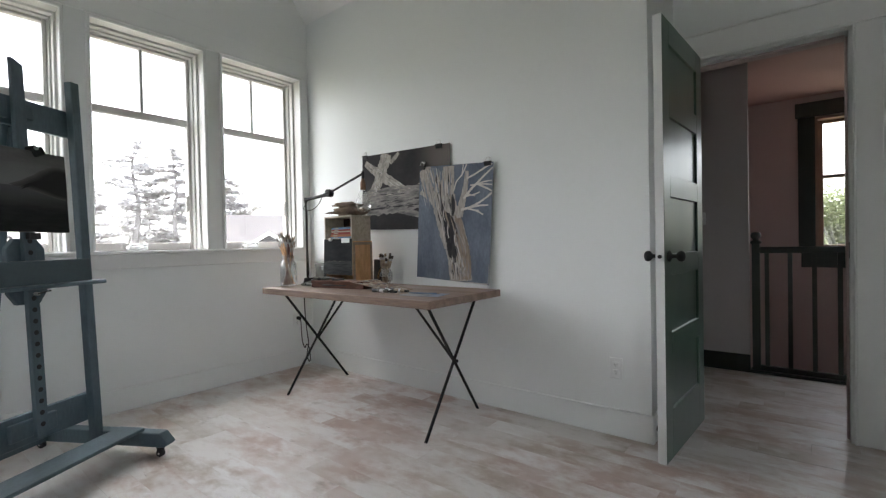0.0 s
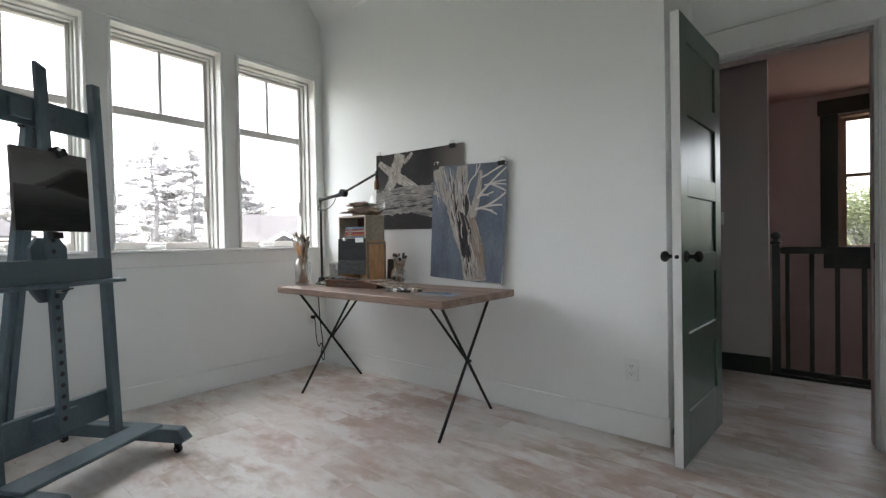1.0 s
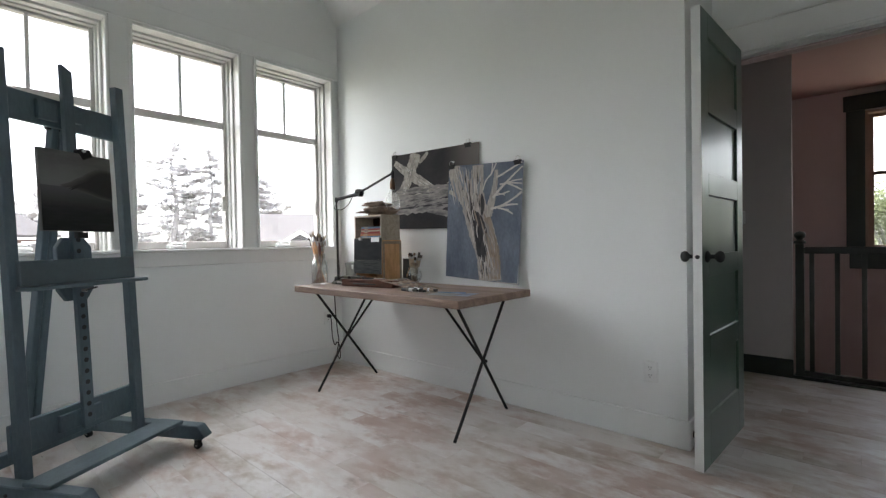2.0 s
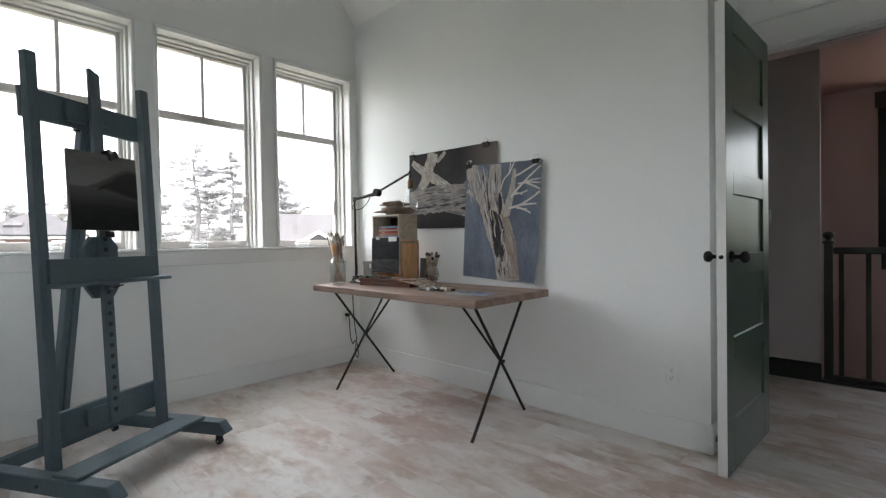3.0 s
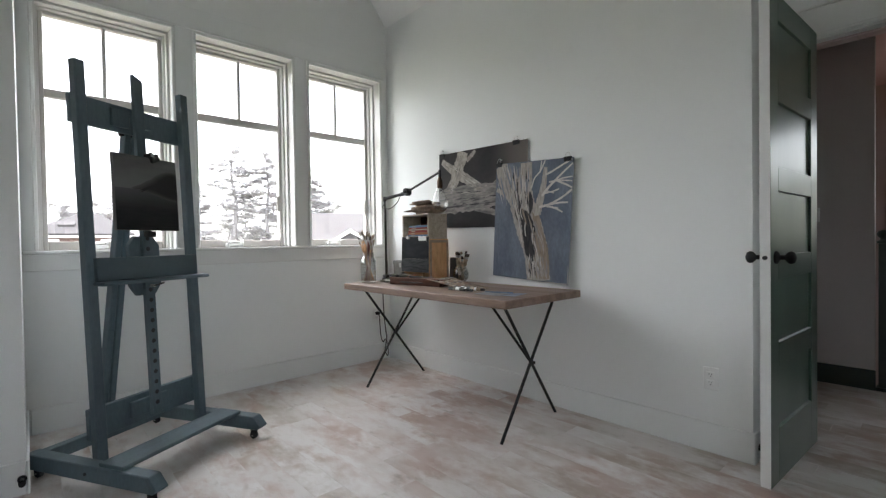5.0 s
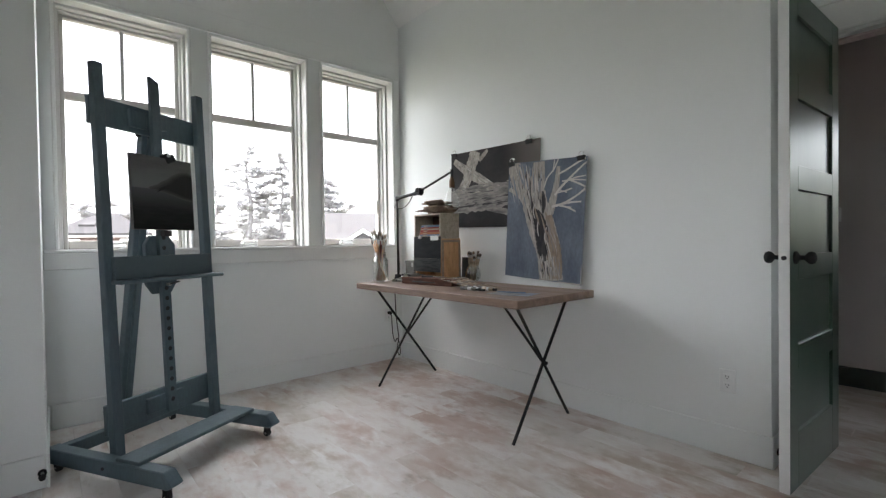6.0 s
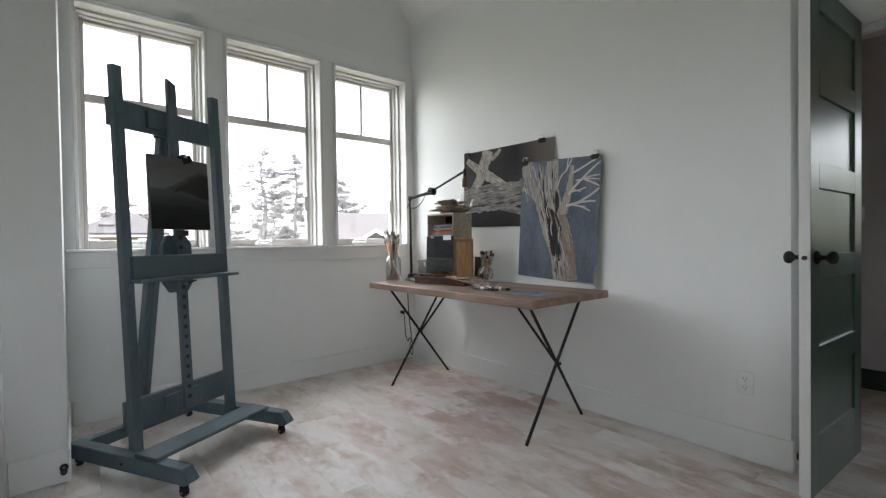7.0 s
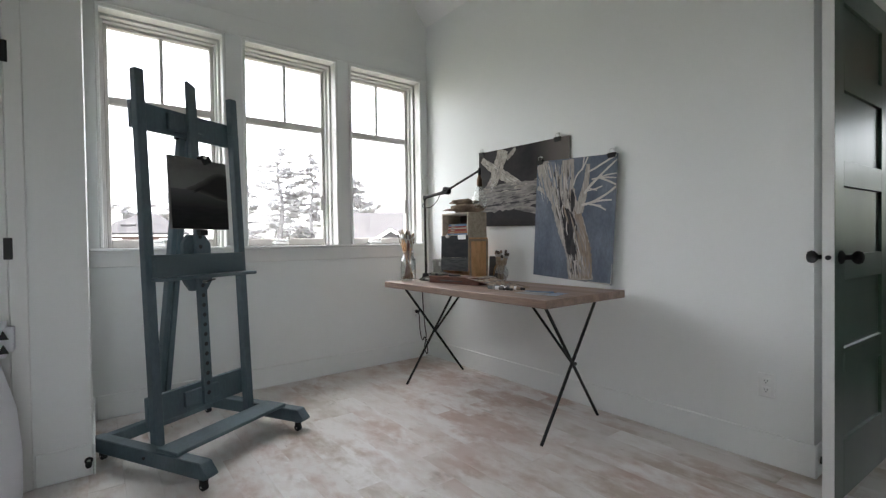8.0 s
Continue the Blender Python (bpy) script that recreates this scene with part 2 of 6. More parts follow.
bm = bmesh.new()
add_box(bm, (NORTH_END - 0.12, RECESS, -0.02), (DOOR_L, RECESS + 0.12, EAVE + 0.1))
add_box(bm, (DOOR_R, RECESS, -0.02), (EAST + 0.12, RECESS + 0.12, EAVE + 0.1))
add_box(bm, (DOOR_L, RECESS, DOOR_H), (DOOR_R, RECESS + 0.12, EAVE + 0.1))
wall_door = setting("wall_north_recessed", bm, WALL, "white painted wall round the doorway", "wall")

# the east wall behind the camera has a window of its own, which lights the closet front
EW = (-3.3, -2.3, 0.95, 2.2)
bm = bmesh.new()
add_box(bm, (EAST, SOUTH - 0.2, -0.3), (EAST + 0.12, EW[0], RIDGE + 0.2))
add_box(bm, (EAST, EW[1], -0.3), (EAST + 0.12, RECESS, RIDGE + 0.2))
add_box(bm, (EAST, EW[0], -0.3), (EAST + 0.12, EW[1], EW[2]))
add_box(bm, (EAST, EW[0], EW[3]), (EAST + 0.12, EW[1], RIDGE + 0.2))
wall_east = setting("wall_east", bm, WALL, "white painted wall with one window", "wall")
bm = box((0, SOUTH - 0.2, -0.3), (EAST, SOUTH, RIDGE + 0.2))
wall_south = setting("wall_south", bm, WALL, "plain white painted wall", "wall")

bm = box((0, SOUTH, -0.02), (CLOSET_X, CLOSET_Y, EAVE + 1.2))
wall_closet = setting("wall_closet", bm, WALL, "white closet wall standing out into the room", "wall")

# the vaulted ceiling rises from the north eave to a flat top
bm = bmesh.new()
run = (RIDGE - EAVE) / 1.3
profile = [(RECESS + 0.12, EAVE), (0.0, EAVE), (-run, RIDGE), (SOUTH + run, RIDGE), (SOUTH - 0.1, EAVE)]
for (y0, z0), (y1, z1) in zip(profile, profile[1:]):
    quad = [bm.verts.new(p) for p in ((-0.05, y0, z0), (EAST + 0.05, y0, z0), (EAST + 0.05, y1, z1), (-0.05, y1, z1))]
    top = [bm.verts.new(v.co + Vector((0, 0, 0.12))) for v in quad]
    bm.faces.new(quad), bm.faces.new(top)
    for k in range(4):
        bm.faces.new((quad[k], quad[(k + 1) % 4], top[(k + 1) % 4], top[k]))
ceiling = setting("ceiling", bm, CEIL, "white vaulted ceiling sloping up from the wall", "ceiling")

# subfloor under the boards
SUBFLOOR = surface("floor_gap_wood", (0.36, 0.30, 0.255), rough=0.8, scale=5)
bm = bmesh.new()
add_box(bm, (0, SOUTH, -0.3), (EAST, RECESS + 0.12, -0.018))
add_box(bm, (1.2, RECESS + 0.12, -0.3), (EAST, HALL_N + 0.09, -0.018))
floor = setting("floor", bm, SUBFLOOR, "whitewashed worn wooden plank floor", "floor")


# ---- baseboards ----
def baseboard(name, a, b, normal, material, label, height=0.145, thick=0.011):
    a, b, nrm = Vector((*a, 0)), Vector((*b, 0)), Vector((*normal, 0))
    lo = Vector([min(p) for p in zip(a, b, a + nrm * thick, b + nrm * thick)])
    hi = Vector([max(p) for p in zip(a, b, a + nrm * thick, b + nrm * thick)])
    hi.z, lo.z = height, 0.0
    return setting(name, box(lo, hi, 0.004), material, label, "baseboard")


baseboard("baseboard_west", (0, CLOSET_Y + 0.017), (0, -0.017), (1, 0), WALL, "white painted baseboard under the windows")
baseboard("baseboard_north", (0, 0), (NORTH_END + 0.011, 0), (0, -1), WALL, "white painted baseboard behind the work table")
baseboard("baseboard_recess", (NORTH_END, 0.001), (NORTH_END, RECESS - 0.022), (1, 0), WALL, "white painted baseboard beside the open door")
baseboard("baseboard_closet_return", (0, CLOSET_Y), (CLOSET_X + 0.016, CLOSET_Y), (0, 1), WALL, "white painted baseboard on the closet side")
baseboard("baseboard_closet", (CLOSET_X, -2.655), (CLOSET_X, CLOSET_Y - 0.001), (1, 0), WALL, "white painted baseboard on the closet wall", 0.145, 0.010)
baseboard("baseboard_door", (DOOR_R + 0.115, RECESS), (EAST, RECESS), (0, -1), WALL, "white painted baseboard beside the doorway")
baseboard("baseboard_hall", (1.2, HALL_N), (3.09, HALL_N), (0, -1), DARKTRIM, "dark green painted baseboard in the hall", 0.135, 0.018)


# ---- windows ----
def window(name, y0, y1, label):
    """A deep-set casement with a transom bar and one upright bar over it."""
    w = thing(name, label, "window", kind="structure")
    g = 0.064
    fr = bmesh.new()
    # stepped jamb: three nested steps from the wall's face out to the sash
    for inset, x0, x1 in ((0.012, -0.145, 0.0), (0.028, -0.19, -0.085), (0.04, -0.25, -0.13)):
        add_box(fr, (x0, y0, SILL), (x1, y0 + inset, HEAD), 0.002)
        add_box(fr, (x0, y1 - inset, SILL), (x1, y1, HEAD), 0.002)
        add_box(fr, (x0, y0 + inset, HEAD - inset), (x1, y1 - inset, HEAD), 0.002)
    part("window_frame", fr, SHADEDFRAME, w)
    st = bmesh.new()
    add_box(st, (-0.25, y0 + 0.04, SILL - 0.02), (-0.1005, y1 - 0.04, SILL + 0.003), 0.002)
    part("sill", st, SHADEDFRAME, w)
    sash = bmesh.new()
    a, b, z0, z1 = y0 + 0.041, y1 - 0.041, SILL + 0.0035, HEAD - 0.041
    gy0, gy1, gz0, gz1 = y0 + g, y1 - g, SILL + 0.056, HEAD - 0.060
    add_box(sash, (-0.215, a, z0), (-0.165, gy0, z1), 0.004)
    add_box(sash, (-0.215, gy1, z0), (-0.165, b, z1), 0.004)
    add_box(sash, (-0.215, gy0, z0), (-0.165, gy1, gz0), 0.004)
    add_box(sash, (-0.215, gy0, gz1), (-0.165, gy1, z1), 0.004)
    sash = part("sash", sash, SHADEDSASH, w)
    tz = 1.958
    part("transom_bar", box((-0.21, gy0, tz - 0.026), (-0.168, gy1, tz + 0.026), 0.006), SHADEDSASH, sash)
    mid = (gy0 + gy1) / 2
    part("glazing_bar", box((-0.207, mid - 0.011, tz + 0.026), (-0.172, mid + 0.011, gz1), 0.004), SHADEDSASH, sash)
    for lo, hi in (((gy0, gz0), (gy1, tz - 0.026)), ((gy0, tz + 0.026), (mid - 0.011, gz1)), ((mid + 0.011, tz + 0.026), (gy1, gz1))):
        pane = part("pane", box((-0.192, lo[0], lo[1]), (-0.188, hi[0], hi[1])), GLASS, w)
        pane.visible_shadow = False
    # crank operator on the sill
    cy = y0 + 0.29
    crank = bmesh.new()
    add_box(crank, (-0.1645, cy - 0.06, SILL + 0.003), (-0.11, cy + 0.06, SILL + 0.035), 0.010)
    add_box(crank, (-0.145, cy - 0.045, SILL + 0.033), (-0.12, cy + 0.055, SILL + 0.050), 0.007)
    crank = part("crank_cover", crank, TRIM, w, "white crank operator cover")
    part("crank_knob", rod((-0.125, cy + 0.045, SILL + 0.042), (-0.10, cy + 0.05, SILL + 0.046), 0.008), TRIM, crank)
    latch = part("latch", box((-0.166, y1 - 0.088, 1.30), (-0.148, y1 - 0.066, 1.42), 0.005), SHADEDSASH, w, "white sash lock lever")
    # narrow beaded trim round the opening, standing proud of the wall boards
    bead = bmesh.new()
    for p, q in (((y0 - 0.002, SILL + 0.004), (y0 + 0.02, HEAD)), ((y1 - 0.02, SILL + 0.004), (y1 + 0.002, HEAD))):
        add_box(bead, (0.002, p[0], p[1]), (0.022, q[0], q[1]), 0.006)
    add_box(bead, (0.002, y0 - 0.002, HEAD - 0.018), (0.022, y1 + 0.002, HEAD + 0.012), 0.006)
    add_box(bead, (0.0225, y0 - 0.012, HEAD + 0.002), (0.03, y1 + 0.012, HEAD + 0.012), 0.003)
    part("bead_moulding", bead, TRIM, w)
    return w


window("window_1", *OPENINGS[0], "white casement window with a transom bar, beside the closet")
window("window_2", *OPENINGS[1], "white casement window with a transom bar, in the middle")
window("window_3", *OPENINGS[2], "white casement window with a transom bar, by the corner")

# plain fixed window in the east wall
we = thing("window_5", "plain white fixed window in the east wall", "window", kind="structure")
for name, lo, hi in (("side_casing", (EW[0] - 0.08, EW[2] - 0.08), (EW[0] + 0.03, EW[3] + 0.08)), ("side_casing", (EW[1] - 0.03, EW[2] - 0.08), (EW[1] + 0.08, EW[3] + 0.08)),
                     ("head_casing", (EW[0] + 0.031, EW[3] - 0.03), (EW[1] - 0.031, EW[3] + 0.08)), ("sill", (EW[0] + 0.031, EW[2] - 0.08), (EW[1] - 0.031, EW[2] + 0.03))):
    part(name, box((EAST - 0.02, *lo), (EAST - 0.001, *hi), 0.003), TRIM, we)
pane = part("pane", box((EAST + 0.05, EW[0], EW[2]), (EAST + 0.054, EW[1], EW[3])), GLASS, we)
pane.visible_shadow = False

# frieze board over the windows, shared stool and apron under them
setting("trim_frieze", box((0, CLOSET_Y, HEAD + 0.012), (0.006, 0, 2.63), 0.002), WALL, "white frieze board over the windows", "trim")
setting("trim_stool", box((-0.10, CLOSET_Y + 0.001, SILL - 0.018), (0.045, -0.03, SILL + 0.004), 0.006), TRIM, "white window stool running under all windows", "trim")
setting("trim_apron", box((0.0, CLOSET_Y + 0.001, SILL - 0.112), (0.018, -0.045, SILL - 0.018), 0.003), TRIM, "white flat apron board under the window stool", "trim")

# ---- doorway casing and open door ----
casing = thing("door_casing", "white flat door casing with an inner bead", "door casing", kind="structure")
y = RECESS
part("side_board", box((DOOR_R + 0.012, y - 0.02, 0), (DOOR_R + 0.112, y, DOOR_H + 0.01), 0.003), TRIM, casing)
part("side_board", box((NORTH_END + 0.017, y - 0.02, 0), (DOOR_L - 0.012, y, DOOR_H + 0.01), 0.003), TRIM, casing)
part("head_board", box((NORTH_END + 0.002, y - 0.021, DOOR_H + 0.0105), (DOOR_R + 0.125, y, DOOR_H + 0.145), 0.003), TRIM, casing)
part("cap", box((NORTH_END + 0.002, y - 0.024, DOOR_H + 0.1455), (DOOR_R + 0.128, y, DOOR_H + 0.156), 0.003), TRIM, casing)
for x0, x1 in ((DOOR_L - 0.014, DOOR_L), (DOOR_R, DOOR_R + 0.014)):
    part("bead", box((x0, y - 0.03, 0), (x1, y - 0.0205, DOOR_H + 0.01), 0.004), TRIM, casing)
part("bead", box((DOOR_L - 0.014, y - 0.03, DOOR_H - 0.004), (DOOR_R + 0.014, y - 0.0215, DOOR_H + 0.0155), 0.004), TRIM, casing)
jamb = bmesh.new()
add_box(jamb, (DOOR_L - 0.001, y - 0.004, 0), (DOOR_L + 0.012, y + 0.124, DOOR_H - 0.0125), 0.001)
add_box(jamb, (DOOR_R - 0.012, y - 0.004, 0), (DOOR_R + 0.001, y + 0.124, DOOR_H - 0.0125), 0.001)
add_box(jamb, (DOOR_L - 0.001, y - 0.004, DOOR_H - 0.012), (DOOR_R + 0.001, y + 0.124, DOOR_H + 0.001), 0.001)
part("jamb", jamb, TRIM, casing)
stop = bmesh.new()
add_box(stop, (DOOR_R - 0.022, y + 0.05, 0), (DOOR_R - 0.0125, y + 0.124, DOOR_H - 0.025), 0.002)
add_box(stop, (DOOR_L + 0.0125, y + 0.05, DOOR_H - 0.024), (DOOR_R - 0.022, y + 0.124, DOOR_H - 0.0125), 0.002)
part("door_stop_strip", stop, ROSEWALL, casing, "rose painted stop strip")
part("strike_plate", box((DOOR_R - 0.0135, y - 0.002, 0.92), (DOOR_R - 0.0118, y + 0.03, 1.0), 0.0005), BLACK, casing, "black strike plate")

hinge = Vector((2.958, 0.478, 0))
free = Vector((2.916, -0.222, 0))
along = (free - hinge).normalized()
turn = math.degrees(math.atan2(along.y, along.x))
door = thing("door_1", "open green five-panel door with a white edge", "door", pose(hinge.x, hinge.y, 0, 0, 0, turn), kind="structure")
DW, DT, Z0, Z1 = 0.70, 0.036, 0.012, 2.042
rails = [(Z0, 0.24), (0.50, 0.60), (0.865, 0.965), (1.23, 1.33), (1.60, 1.70), (1.935, Z1)]
ST = 0.105
part("stile", box((0, -DT / 2, Z0), (ST, DT / 2, Z1), 0.0015), GREENDOOR, door)
part("stile", box((DW - ST, -DT / 2, Z0), (DW - 0.003, DT / 2, Z1), 0.0015), GREENDOOR, door)
part("door_edge", box((DW - 0.003, -DT / 2 + 0.0005, Z0), (DW, DT / 2 - 0.0005, Z1), 0.0005), TRIM, door, "white painted door edge")
part("white_face", box((0.001, -DT / 2 - 0.002, Z0), (DW - 0.001, -DT / 2 - 0.0002, Z1)), TRIM, door, "white painted room side")
for z0, z1 in rails:
    part("rail", box((ST, -DT / 2, z0), (DW - ST, DT / 2, z1), 0.0015), GREENDOOR, door)
for (_, z0), (z1, _) in zip(rails, rails[1:]):
    part("panel", box((ST - 0.002, -0.006, z0 - 0.002), (DW - ST + 0.002, 0.006, z1 + 0.002)), GREENDOOR, door)
KN = [(0.0, 0.0), (0.029, 0.0), (0.030, 0.006), (0.022, 0.012), (0.011, 0.016), (0.010, 0.034), (0.018, 0.040), (0.027, 0.048), (0.029, 0.058), (0.024, 0.068), (0.012, 0.073), (0.0, 0.074)]
for sgn in (1, -1):
    m = Matrix.Translation((DW - 0.062, sgn * DT / 2, 0.955)) @ Matrix.Rotation(radians(-90 * sgn), 4, "X")
    part("knob", lathe([(r * 0.88, h * 0.95) for r, h in KN], sides=24, m=m), BLACK, door, "black round door knob", True)
part("latch_plate", box((DW - 0.0005, -0.011, 0.935), (DW + 0.0012, 0.011, 0.975), 0.0004), TRIM, door, "white painted latch plate")
part("latch_bolt", rod((DW + 0.001, 0, 0.955), (DW + 0.007, 0, 0.955), 0.009), BLACK, door, "dark round latch bolt")
for z in (0.25, 1.02, 1.80):
    part("hinge", rod((-0.006, -DT / 2 - 0.002, z - 0.045), (-0.006, -DT / 2 - 0.002, z + 0.045), 0.007), BLACK, door, "black hinge barrel")


def door_stop(x, y, z, dx, dy):
    d = thing("door_stop", "black rubber-tipped door stop on the baseboard", "door stop", pose(x, y, z, 0, 0, math.degrees(math.atan2(dy, dx))))
    part("base", rod((0, 0, 0), (0.006, 0, 0), 0.016), BLACK, d)
    part("stem", rod((0.006, 0, 0), (0.05, 0, 0), 0.006), STEEL, d)
    part("tip", rod((0.05, 0, 0), (0.066, 0, 0), 0.013, 0.011), RUBBER, d)


door_stop(NORTH_END + 0.016, 0.03, 0.075, 1, 0)
door_stop(CLOSET_X + 0.010, -2.473, 0.07, 1, 0)

# closet door beside the alcove
cd = thing("closet_door", "closed white closet door with black hinges", "door", kind="structure")
part("slab", box((CLOSET_X + 0.001, -3.50, 0.01), (CLOSET_X + 0.010, -2.722, 2.05), 0.002), TRIM, cd)
part("casing", box((CLOSET_X, -2.72, 0), (CLOSET_X + 0.020, -2.66, 2.16), 0.004), TRIM, cd)
for z in (0.22, 1.032, 1.848):
    part("hinge", box((CLOSET_X + 0.0205, -2.732, z - 0.045), (CLOSET_X + 0.026, -2.703, z + 0.045), 0.002), BLACK, cd, "black hinge")


def outlet(name, m, label):
    o = thing(name, label, "outlet", m)
    part("cover_plate", box((-0.034, -0.005, -0.055), (0.034, 0, 0.055), 0.003), PLATE, o)
    for z in (-0.02, 0.02):
        s = part("socket", box((-0.016, -0.0095, z - 0.014), (0.016, -0.007, z + 0.014), 0.003), PLATE, o)
        for dx in (-0.006, 0.006):
            part("slot", box((dx - 0.0011, -0.0101, z - 0.001), (dx + 0.0011, -0.0094, z + 0.006)), RUBBER, s)
        part("slot", box((-0.002, -0.0101, z - 0.010), (0.002, -0.0094, z - 0.006)), RUBBER, s)
    return o


outlet("wall_outlet", pose(2.645, -0.001, 0.36), "white double wall outlet near the doorway")
outlet("wall_outlet", pose(0.001, -0.158, 0.40, 0, 0, 90), "white double wall outlet under the window")

# ---- hall and stairwell beyond the doorway ----
setting("wall_hall", box((1.2, HALL_N, -0.3), (3.085, HALL_N + 0.055, HALL_CEIL + 0.3)), HALLWALL, "taupe painted hall wall", "wall")
setting("wall_stair_south", box((2.80, HALL_N - 0.02, -3.1), (EAST + 1.3, HALL_N + 0.085, -0.301)), ROSEWALL, "rose-taupe painted stairwell wall under the hall floor", "wall")
setting("wall_stair_west", box((2.70, HALL_N + 0.056, -3.0), (2.80, STAIR_N, HALL_CEIL + 0.3)), ROSEWALL, "rose-taupe painted stairwell wall", "wall")
HW = (3.56, 4.36, 0.95, 2.11)
bm = bmesh.new()
add_box(bm, (2.70, STAIR_N, -3.0), (HW[0] - 0.06, STAIR_N + 0.16, HALL_CEIL + 0.3))
add_box(bm, (HW[1] + 0.06, STAIR_N, -3.0), (EAST + 1.3, STAIR_N + 0.16, HALL_CEIL + 0.3))
add_box(bm, (HW[0] - 0.06, STAIR_N, -3.0), (HW[1] + 0.06, STAIR_N + 0.16, HW[2] - 0.05))
add_box(bm, (HW[0] - 0.06, STAIR_N, HW[3] + 0.05), (HW[1] + 0.06, STAIR_N + 0.16, HALL_CEIL + 0.3))
setting("wall_stair_north", bm, ROSEWALL, "rose-taupe painted stairwell wall with a window", "wall")
setting("wall_hall_east", box((EAST + 1.2, RECESS + 0.12, -3.0), (EAST + 1.3, STAIR_N, HALL_CEIL + 0.3)), ROSEWALL, "rose-taupe painted hall end wall", "wall")
setting("wall_hall_west", box((1.1, RECESS + 0.12, -0.3), (1.2, HALL_N + 0.12, HALL_CEIL + 0.3)), HALLWALL, "taupe painted hall end wall", "wall")
setting("wall_hall_south", box((1.1, RECESS + 0.0, -0.3), (NORTH_END - 0.12, RECESS + 0.12, HALL_CEIL + 0.3)), HALLWALL, "taupe painted hall side wall", "wall")
setting("wall_hall_south_east", box((EAST + 0.12, RECESS, -3.0), (EAST + 1.3, RECESS + 0.12, HALL_CEIL + 0.3)), HALLWALL, "taupe painted hall side wall", "wall")
setting("ceiling_hall", box((1.1, RECESS + 0.12, HALL_CEIL), (EAST + 1.3, STAIR_N, HALL_CEIL + 0.1)), ROSECEIL, "rose painted hall ceiling", "ceiling")
DARKFLOOR = surface("dark_stained_boards", (0.15, 0.11, 0.09), (0.11, 0.08, 0.065), rough=0.6, scale=5, stretch=(0.3, 3, 1), fine=60)
setting("floor_stairwell", box((2.7, HALL_N + 0.09, -3.1), (EAST + 1.3, STAIR_N, -3.0)), DARKFLOOR, "dark lower floor of the stairwell", "floor")
setting("floor_hall_east", box((EAST, RECESS + 0.12, -0.3), (EAST + 1.3, HALL_N + 0.09, 0)), SUBFLOOR, "dark wooden hall floor", "floor")

hw = thing("window_4", "tall sash window with dark casing over the stairwell", "window", kind="structure")
x0, x1, z0, z1 = HW
Y = STAIR_N
for a, b, lab in (((x0 - 0.19, Y - 0.022, z0 - 0.03), (x0 - 0.06, Y, z1 + 0.06), "casing"), ((x1 + 0.06, Y - 0.022, z0 - 0.03), (x1 + 0.19, Y, z1 + 0.06), "casing"),
                  ((x0 - 0.21, Y - 0.026, z1 + 0.061), (x1 + 0.21, Y, z1 + 0.20), "head_casing"), ((x0 - 0.21, Y - 0.06, z0 - 0.065), (x1 + 0.21, Y, z0 - 0.031), "stool"),
                  ((x0 - 0.17, Y - 0.02, z0 - 0.215), (x1 + 0.17, Y, z0 - 0.066), "apron")):
    part(lab, box(a, b, 0.004), DARKTRIM, hw, "dark green painted trim")
fr = bmesh.new()
for a, b in (((x0 - 0.06, Y + 0.0, z0 - 0.05), (x0 - 0.04, Y + 0.15, z1 + 0.05)), ((x1 + 0.04, Y + 0.0, z0 - 0.05), (x1 + 0.06, Y + 0.15, z1 + 0.05)),
             ((x0 - 0.04, Y + 0.0, z1 + 0.03), (x1 + 0.04, Y + 0.15, z1 + 0.05)), ((x0 - 0.04, Y + 0.0, z0 - 0.05), (x1 + 0.04, Y + 0.15, z0 - 0.03))):
    add_box(fr, a, b, 0.002)
part("window_frame", fr, HALLSASH, hw, "varnished wooden frame")
mz = 1.60
for zz0, zz1, dy in ((z0, mz - 0.015, 0.05), (mz + 0.015, z1, 0.09)):
    s = bmesh.new()
    add_box(s, (x0 - 0.04, Y + dy, zz0 - 0.03), (x0, Y + dy + 0.035, zz1 + 0.03), 0.003)
    add_box(s, (x1, Y + dy, zz0 - 0.03), (x1 + 0.04, Y + dy + 0.035, zz1 + 0.03), 0.003)
    add_box(s, (x0, Y + dy, zz0 - 0.03), (x1, Y + dy + 0.035, zz0), 0.003)
    add_box(s, (x0, Y + dy, zz1), (x1, Y + dy + 0.035, zz1 + 0.03), 0.003)
    s = part("sash", s, HALLSASH, hw, "varnished wooden sash")
    p = part("pane", box((x0, Y + dy + 0.015, zz0), (x1, Y + dy + 0.019, zz1)), GLASS, s)
    p.visible_shadow = False
part("sash_lock", box(((x0 + x1) / 2 - 0.03, Y + 0.03, mz + 0.016), ((x0 + x1) / 2 + 0.03, Y + 0.05, mz + 0.035), 0.004), STEEL, hw)

rl = thing("stair_railing", "dark green wooden stair railing with flat balusters", "railing", pose(0, 0, 0))
ry = HALL_N + 0.035
newel = part("newel_post", box((3.102, ry - 0.026, 0), (3.152, ry + 0.026, 0.985), 0.004), DARKTRIM, rl)
part("newel_cap", lathe([(0, 0.985), (0.036, 0.985), (0.038, 1.0), (0.024, 1.008), (0.018, 1.018), (0.032, 1.032), (0.036, 1.05), (0.028, 1.068), (0, 1.076)], (3.127, ry, 0), 20), DARKTRIM, newel, "", True)
part("handrail", box((3.152, ry - 0.028, 0.912), (EAST + 1.2, ry + 0.028, 0.960), 0.008), DARKTRIM, rl)
